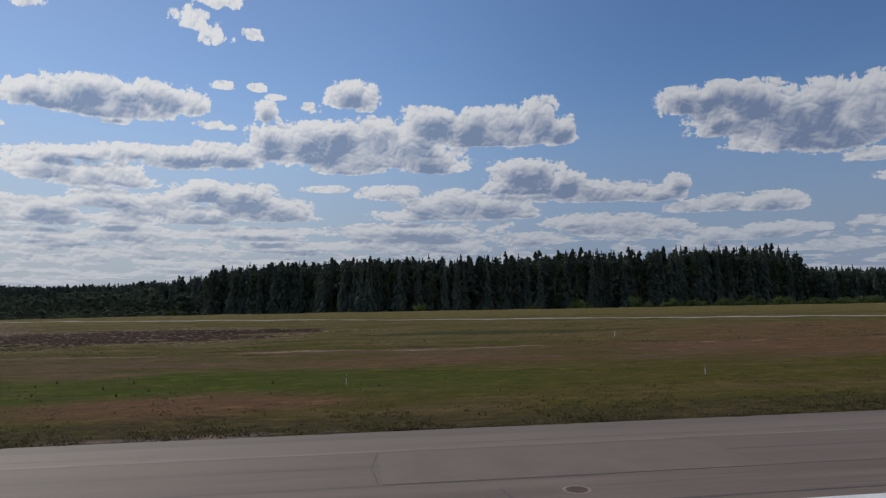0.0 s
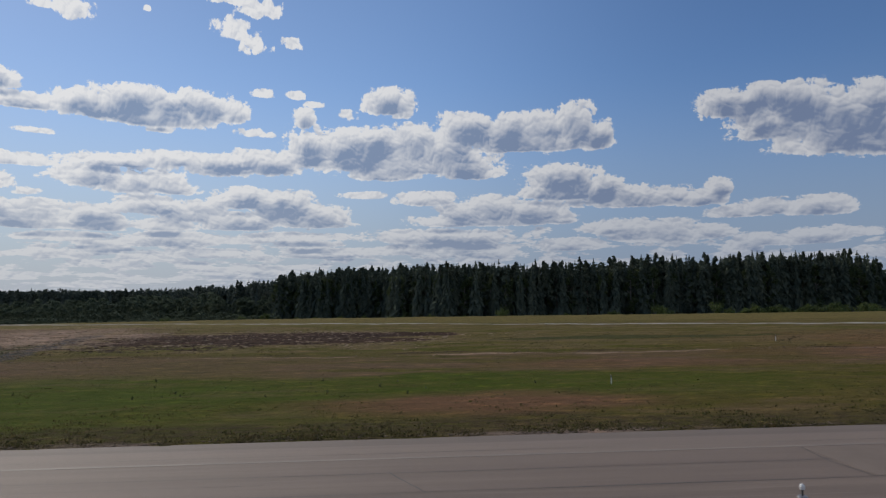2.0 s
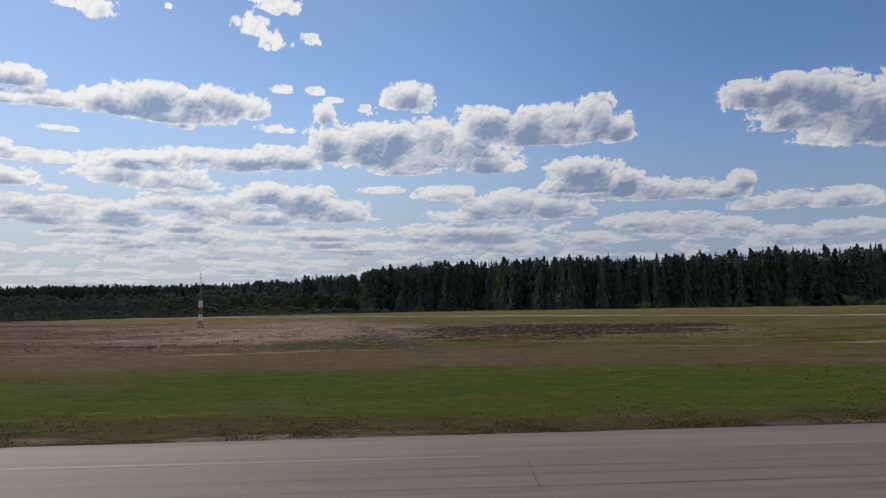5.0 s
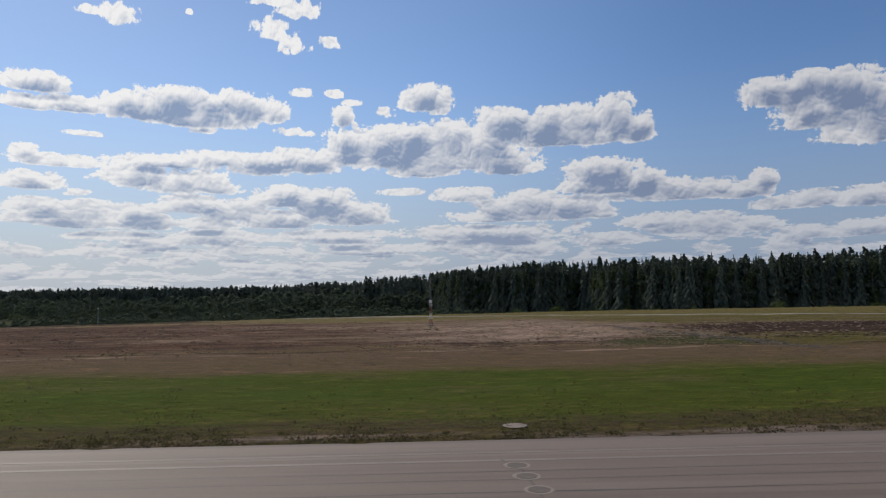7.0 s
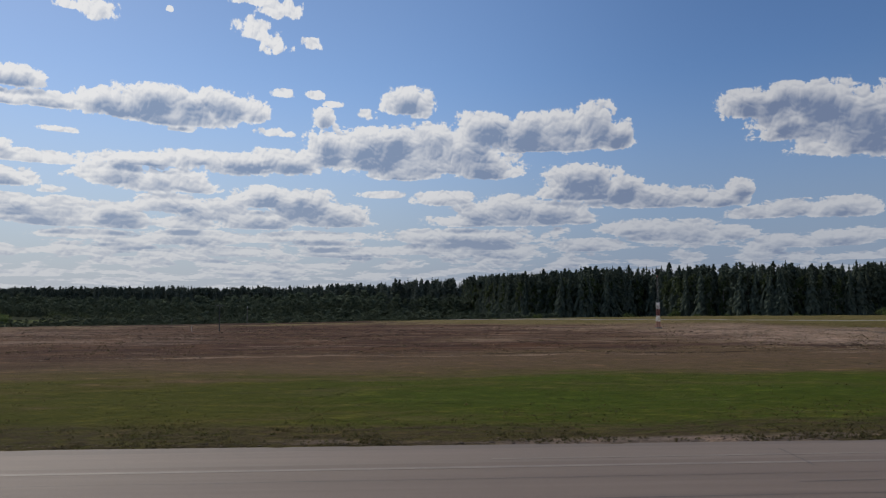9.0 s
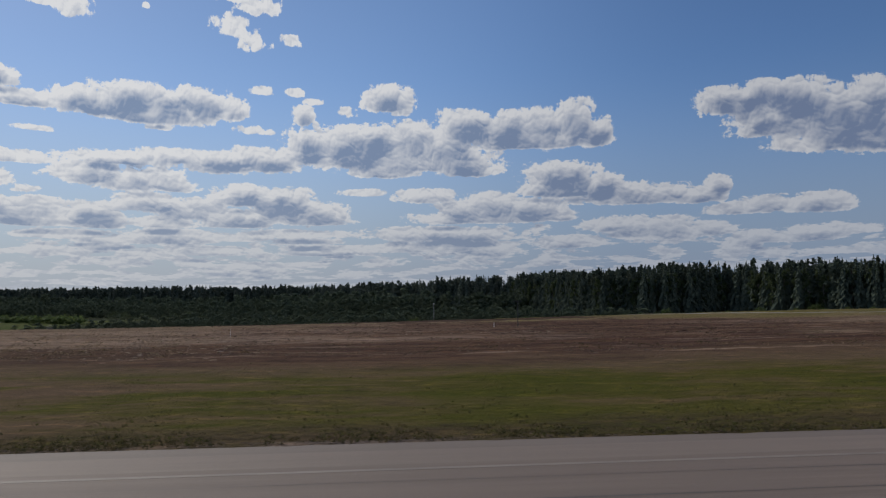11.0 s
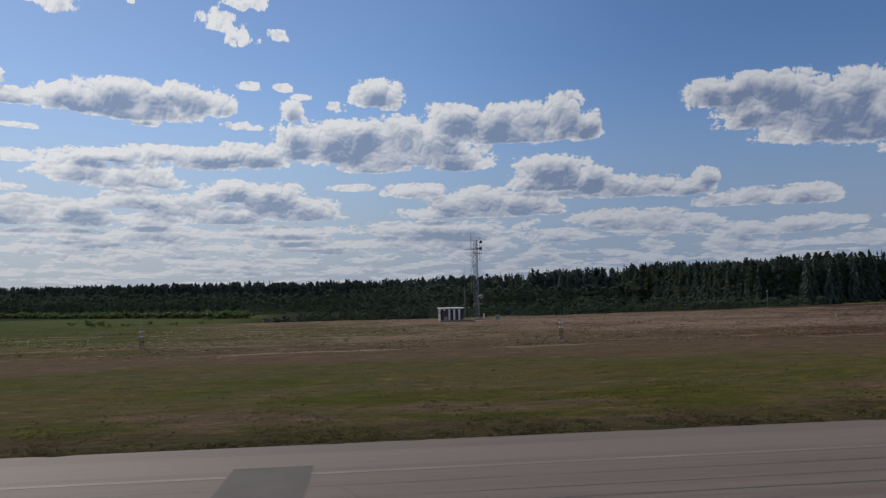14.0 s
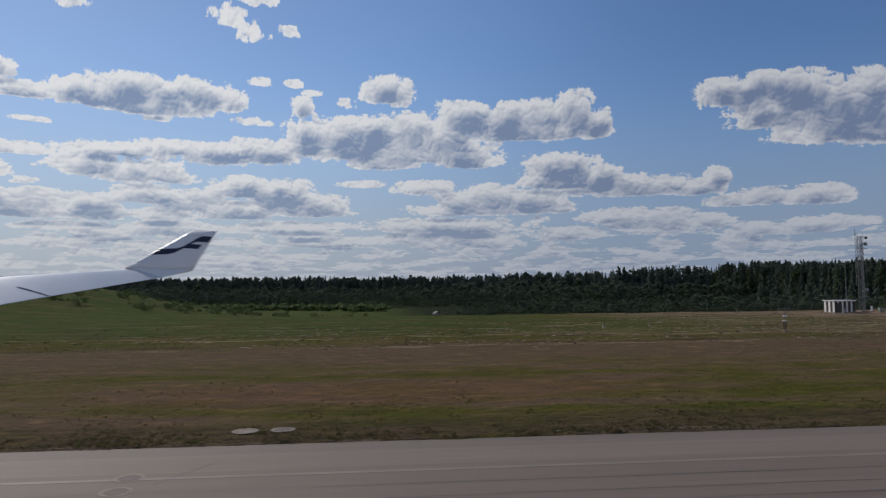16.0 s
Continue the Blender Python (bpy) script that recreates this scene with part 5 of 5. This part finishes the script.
def equipment_hut():
    """A shelter with red-brown and white upright stripes."""
    x0, y0 = -286.5, 125.6
    w, d, h = 4.3, 3.0, 2.25
    t = thing("equipment_hut", pose(x0, y0, land(x0, y0), 0, 0, 2), "white and dark red striped equipment shelter on the field", "hut")
    bm = bmesh.new()
    box(bm, w + 0.2, d + 0.2, 0.3, pose(0, 0, 0.02), 0.03)
    part("plinth", bm, M_CONCRETE, t)
    bm = bmesh.new()
    box(bm, w, d, h - 0.12, pose(0, 0, 0.15 + (h - 0.12) / 2), 0.03)
    body = part("body", bm, M_WHITE, t)
    n = 9
    for i in range(n):
        if i % 2 == 0:
            bm = bmesh.new()
            box(bm, 1.2 * w / n, 0.03, h - 0.22, pose(-w / 2 + (i + 0.5) * w / n * 0.98 + 0.04, -d / 2 - 0.012, 0.2 + (h - 0.22) / 2), 0.006)
            part("stripe", bm, M_MAROON, body, "dark red painted stripe")
    for sx in (-1, 1):
        for k in (0, 2):
            bm = bmesh.new()
            box(bm, 0.03, d / 5, h - 0.22, pose(sx * (w / 2 + 0.012), -d / 2 + (k + 0.5 + 1) * d / 5, 0.2 + (h - 0.22) / 2), 0.006)
            part("stripe", bm, M_MAROON, body, "dark red painted stripe")
    bm = bmesh.new()
    box(bm, w + 0.35, d + 0.35, 0.14, pose(0, 0, h + 0.12), 0.03)
    part("roof", bm, M_WHITE, t, "flat white overhanging roof")
    bm = bmesh.new()
    box(bm, 0.85, 0.06, 1.75, pose(-1.3, -d / 2 - 0.045, 0.2 + 0.875), 0.012)
    door = part("door", bm, M_DARK, t, "dark metal door")
    bm = bmesh.new()
    box(bm, 0.05, 0.06, 0.16, pose(-1.0, -d / 2 - 0.095, 1.1), 0.01)
    part("handle", bm, M_DARK, door)


equipment_hut()


def radio_tower():
    x0, y0 = -281.4, 126.0
    t = thing("radio_tower", pose(x0, y0, land(x0, y0)), "grey steel lattice tower with antennas and dishes", "radio tower")
    bm = bmesh.new()
    box(bm, 1.4, 1.4, 0.4, pose(0, 0, 0.0), 0.04)
    part("footing", bm, M_CONCRETE, t)
    for k in range(3):
        bm = bmesh.new()
        lattice(bm, 0.98 - 0.09 * k, 0.89 - 0.09 * k, 0.3 + 4.9 * k, 5.2 + 4.9 * k, 6, 0.045, 3)
        part("tower_section", bm, M_STEEL, t)
    bm = bmesh.new()
    for sx in (-0.18, 0.18):
        rod(bm, (sx, -0.35, 0.4), (sx, -0.3, 15.0), 0.025, 0.025, 5)
    for k in range(42):
        rod(bm, (-0.18, -0.34, 0.6 + 0.34 * k), (0.18, -0.34, 0.6 + 0.34 * k), 0.014, 0.014, 4)
    part("ladder", bm, M_STEEL, t)
    for px, z0, z1 in ((-0.95, 5.2, 16.4), (-0.7, 9.6, 15.8), (0.75, 11.0, 15.6)):
        bm = bmesh.new()
        rod(bm, (px, 0.1, z0), (px, 0.1, z1), 0.045, 0.03, 6)
        for z in (z0 + 0.4, (z0 + z1) / 2):
            rod(bm, (px, 0.1, z), (0, 0.1, z), 0.03, 0.03, 5)
        part("whip_antenna", bm, M_STEEL, t)
    bm = bmesh.new()
    rod(bm, (-2.3, 0, 13.2), (0.4, 0, 13.2), 0.035, 0.035, 6)
    for px in (-2.3, -1.6, -0.9):
        rod(bm, (px, -0.4, 13.2), (px, 0.4, 13.2), 0.02, 0.02, 5)
    part("yagi_antenna", bm, M_STEEL, t)
    for px, z, r in ((0.95, 14.6, 0.30), (0.85, 13.4, 0.34), (0.9, 7.9, 0.28), (0.75, 4.3, 0.42)):
        bm = bmesh.new()
        bmesh.ops.create_cone(bm, cap_ends=True, segments=18, radius1=r, radius2=r * 0.7, depth=0.28, matrix=pose(px, -0.5, z, 90, 0, 0))
        rod(bm, (px, -0.35, z), (0.2, 0, z), 0.035, 0.035, 5)
        part("dish_antenna", bm, M_STEEL if z < 6 else M_DARK, t)
    for z in (2.9, 12.4):
        bm = bmesh.new()
        box(bm, 1.5, 1.2, 0.08, pose(0.3, -0.2, z), 0.01)
        for px in (-0.4, 0.3, 1.0):
            rod(bm, (px, -0.78, z), (px, -0.78, z + 0.9), 0.02, 0.02, 5)
        rod(bm, (-0.4, -0.78, z + 0.9), (1.0, -0.78, z + 0.9), 0.02, 0.02, 5)
        part("platform", bm, M_STEEL, t)
    x1 = -283.5
    u = thing("antenna_mast", pose(x1, 125.9 + 1.8, land(x1, 127.0)), "thin grey whip mast behind the striped shelter", "antenna mast")
    bm = bmesh.new()
    rod(bm, (0, 0, -0.2), (0, 0, 6.0), 0.06, 0.05, 8)
    part("shaft", bm, M_STEEL, u)
    bm = bmesh.new()
    rod(bm, (0, 0, 5.9), (0, 0, 10.4), 0.028, 0.018, 6)
    part("whip", bm, M_STEEL, u)


radio_tower()


def yard():
    """Transformer boxes and a low pipe rail beside the tower."""
    for x, y, sx, sy, sz, mat, label in ((-280.3, 125.0, 0.26, 0.26, 1.0, M_WHITE, "slim pale cable cabinet by the tower"), (-277.6, 126.0, 0.85, 0.6, 0.75, M_BOX, "pale green transformer box on the field"),
                                             (-287.7, 122.6, 0.6, 0.5, 0.85, M_STEEL, "grey metal cabinet before the striped shelter")):
        t = thing("electrical_cabinet", pose(x, y, land(x, y)), label, "electrical cabinet")
        bm = bmesh.new()
        box(bm, sx, sy, sz, pose(0, 0, sz / 2 + 0.08), 0.03)
        part("body", bm, mat, t)
        bm = bmesh.new()
        box(bm, sx + 0.08, sy + 0.08, 0.16, pose(0, 0, 0.04), 0.01)
        part("plinth", bm, M_CONCRETE, t)
        bm = bmesh.new()
        box(bm, sx * 0.84, 0.03, sz * 0.8, pose(0, -sy / 2 - 0.01, sz / 2 + 0.1), 0.006)
        part("door", bm, mat, t)
    t = thing("pipe_rail", pose(-275.6, 126.8, land(-275.6, 126.8)), "low grey pipe rail between cabinets", "rail")
    bm = bmesh.new()
    rod(bm, (-3.4, 0, 0.55), (5.0, 0, 0.45), 0.04)
    part("pipe", bm, M_STEEL, t)
    for px in (-3.2, -0.6, 2.2, 4.8):
        bm = bmesh.new()
        rod(bm, (px, 0, -0.2), (px, 0, 0.52), 0.035)
        part("post", bm, M_STEEL, t)


yard()


def wind_sensor(x, y):
    """A frangible mast with a thin crossarm and two pairs of white lamp heads."""
    t = thing("sensor_stand", pose(x, y, land(x, y)), "spindly mast with crossarm and white lamp heads", "sensor stand", "sensor stands")
    bm = bmesh.new()
    box(bm, 0.5, 0.5, 0.3, pose(0, 0, 0.03), 0.03)
    part("footing", bm, M_CONCRETE, t)
    bm = bmesh.new()
    for px in (-0.13, 0.13):
        rod(bm, (px, 0, 0.1), (px, 0, 1.2), 0.06)
    rod(bm, (-0.13, 0, 0.7), (0.13, 0, 0.7), 0.03)
    part("leg_pair", bm, M_IRON, t)
    bm = bmesh.new()
    rod(bm, (0, 0, 1.1), (0, 0, 3.0), 0.04, 0.03)
    part("shaft", bm, M_STEEL, t)
    bm = bmesh.new()
    rod(bm, (-0.7, 0, 2.75), (0.7, 0, 2.75), 0.025)
    for px in (-0.7, 0.7):
        rod(bm, (px, 0, 2.68), (px, 0, 2.9), 0.04)
    part("crossarm", bm, M_STEEL, t)
    for z in (1.35, 1.9):
        for px in (-0.16, 0.16):
            bm = bmesh.new()
            box(bm, 0.22, 0.16, 0.15, pose(px, -0.05, z), 0.03)
            rod(bm, (px, 0, z), (0, 0, z), 0.03, 0.03, 6)
            part("lamp_head", bm, M_WHITE, t)
    return t


stand = wind_sensor(-278.4, 78.2)
copy_thing(stand, pose(-326.4, 79.0, land(-326.4, 79.0)))


def field_shed():
    x, y = -352.0, 318.0
    t = thing("field_shed", pose(x, y, land(x, y) - 0.3, 0, 0, 25), "small pale gabled shed on the far meadow", "shed")
    bm = bmesh.new()
    box(bm, 3.0, 2.6, 2.0, pose(0, 0, 0.9), 0.03)
    part("wall", bm, M_CONCRETE, t)
    bm = bmesh.new()
    for sx in (-1, 1):
        box(bm, 2.1, 3.0, 0.1, pose(sx * 0.85, 0, 2.35, 0, sx * 35, 0), 0.02)
    part("roof", bm, M_CONCRETE, t)


field_shed()


def aircraft_wing():
    """The outer wing of an airliner with its canted winglet."""
    ox, oz = -374.78, 6.3
    t = thing("aircraft_wing", pose(ox, 0, oz), "white airliner wing with upturned winglet and navy emblem", "aircraft wing")
    lead = lambda y: (-9.8 - 0.62 * (26.5 - y), 0.68 - 0.072 * (26.5 - y) - 0.0022 * (26.5 - y) ** 2)
    trail = lambda y: (-8.5 - 0.36 * (26.8 - y), 0.42 - 0.125 * (26.8 - y) - 0.0004 * (26.8 - y) ** 2)

    def section(y, n=14):
        (xa, za), (xb, zb) = lead(y), trail(y)
        chord = xb - xa
        up, low = [], []
        for i in range(n + 1):
            f = 0.5 - 0.5 * math.cos(math.pi * i / n)
            thick = 0.055 * chord * (math.sqrt(f) * (1 - f) * 2.3 + 0.01 * (1 - f))
            x, z = xa + chord * f, za + (zb - za) * f
            up.append(Vector((x, y, z + thick)))
            low.append(Vector((x, y, z - thick * 0.75)))
        return up + low[::-1][1:-1]

    def skin(ys):
        bm = bmesh.new()
        rings = [[bm.verts.new(p) for p in section(y)] for y in ys]
        for r, s in zip(rings, rings[1:]):
            for k in range(len(r)):
                j = (k + 1) % len(r)
                f = bm.faces.new((r[k], r[j], s[j], s[k]))
                f.smooth = True
        bm.faces.new(rings[0])
        bm.faces.new(rings[-1][::-1])
        bmesh.ops.recalc_face_normals(bm, faces=bm.faces)
        return bm

    part("outer_panel", skin([18.9 + 0.7 * i for i in range(11)] + [26.4, 26.6]), M_GREY_WING, t)
    part("inner_panel", skin([4 + 1.86 * i for i in range(9)]), M_GREY_WING, t)
    # winglet: foot and tip edges, front and back
    fa, fb = Vector((-9.95, 26.4, 0.74)), Vector((-7.75, 27.4, 0.66))
    ta, tb = Vector((-8.05, 28.5, 2.36)), Vector((-7.1, 28.55, 2.31))

    def at(u, w, out=0.0):
        p = (fa * (1 - u) + fb * u) * (1 - w) + (ta * (1 - u) + tb * u) * w
        return p + Vector((0.12, -0.83, 0.55)).normalized() * out

    bm = bmesh.new()
    n, k = 10, 8
    front = [[bm.verts.new(at(i / n, j / k, 0.035 * math.sin(math.pi * i / n) * (1 - 0.6 * j / k) + 0.006)) for i in range(n + 1)] for j in range(k + 1)]
    rear = [[bm.verts.new(at(i / n, j / k, -0.03 * math.sin(math.pi * i / n) - 0.006)) for i in range(n + 1)] for j in range(k + 1)]
    for grid in (front, rear):
        for j in range(k):
            for i in range(n):
                bm.faces.new((grid[j][i], grid[j][i + 1], grid[j + 1][i + 1], grid[j + 1][i])).smooth = True
    for j in range(k):
        bm.faces.new((front[j][0], rear[j][0], rear[j + 1][0], front[j + 1][0]))
        bm.faces.new((front[j][n], rear[j][n], rear[j + 1][n], front[j + 1][n]))
    for i in range(n):
        bm.faces.new((front[0][i], rear[0][i], rear[0][i + 1], front[0][i + 1]))
        bm.faces.new((front[k][i], rear[k][i], rear[k][i + 1], front[k][i + 1]))
    bmesh.ops.recalc_face_normals(bm, faces=bm.faces)
    winglet = part("winglet", bm, M_WING, t, "white upturned winglet")

    def decal(path, width):
        """A navy band on the inner face of the winglet, along a path of (along, up)."""
        bm = bmesh.new()
        rows = []
        for u, w in path:
            rows.append([bm.verts.new(at(u, q, 0.042 * math.sin(math.pi * min(1, max(0, u))) * (1 - 0.6 * q) + 0.014)) for q in (w - width / 2, w + width / 2)])
        for r, s in zip(rows, rows[1:]):
            bm.faces.new((r[0], s[0], s[1], r[1]))
        part("emblem", bm, M_NAVY, winglet, "navy blue swept emblem")

    def bend(pts, steps_=6):
        out = []
        for p, q in zip(pts, pts[1:]):
            for i in range(steps_):
                f = i / steps_
                out.append((p[0] + (q[0] - p[0]) * f, p[1] + (q[1] - p[1]) * f))
        return out + [pts[-1]]

    decal(bend([(0.03, 0.405), (0.36, 0.435), (0.43, 0.48), (0.49, 0.58), (0.54, 0.685), (0.60, 0.755), (0.66, 0.775), (0.97, 0.775)]), 0.15)
    decal(bend([(0.46, 0.575), (0.84, 0.575)]), 0.11)
    # tip fairing that carries the winglet
    bm = bmesh.new()
    foot = section(26.5)
    ring = [bm.verts.new(p) for p in foot]
    tip = [bm.verts.new(at(max(0, min(1, (p.x - foot[0].x) / (foot[14].x - foot[0].x))), 0.0, 0.05 if i < 15 else -0.04)) for i, p in enumerate(foot)]
    for i in range(len(ring)):
        j = (i + 1) % len(ring)
        bm.faces.new((ring[i], ring[j], tip[j], tip[i])).smooth = True
    bmesh.ops.recalc_face_normals(bm, faces=bm.faces)
    part("tip_fairing", bm, M_WING, t)
    # trailing-edge wicks
    for y in (24.2, 25.1, 25.9):
        bm = bmesh.new()
        xb, zb = trail(y)
        rod(bm, (xb - 0.02, y, zb), (xb + 0.32, y + 0.02, zb - 0.03), 0.012, 0.006, 5)
        part("static_wick", bm, M_DARK, t)
    # gap between the aileron and the outer panel
    bm = bmesh.new()
    (xa, za), (xb, zb) = lead(21.6), trail(21.6)
    for f0, f1 in ((0.62, 0.74), (0.74, 0.86), (0.86, 0.995)):
        a = Vector((xa + (xb - xa) * f0, 21.6, za + (zb - za) * f0 + 0.055 * (xb - xa) * math.sqrt(f0) * (1 - f0) * 2.3 + 0.006))
        c = Vector((xa + (xb - xa) * f1, 21.6, za + (zb - za) * f1 + 0.055 * (xb - xa) * math.sqrt(f1) * (1 - f1) * 2.3 + 0.006))
        rod(bm, a, c, 0.02, 0.02, 4)
    part("aileron_gap", bm, M_DARK, t)


aircraft_wing()
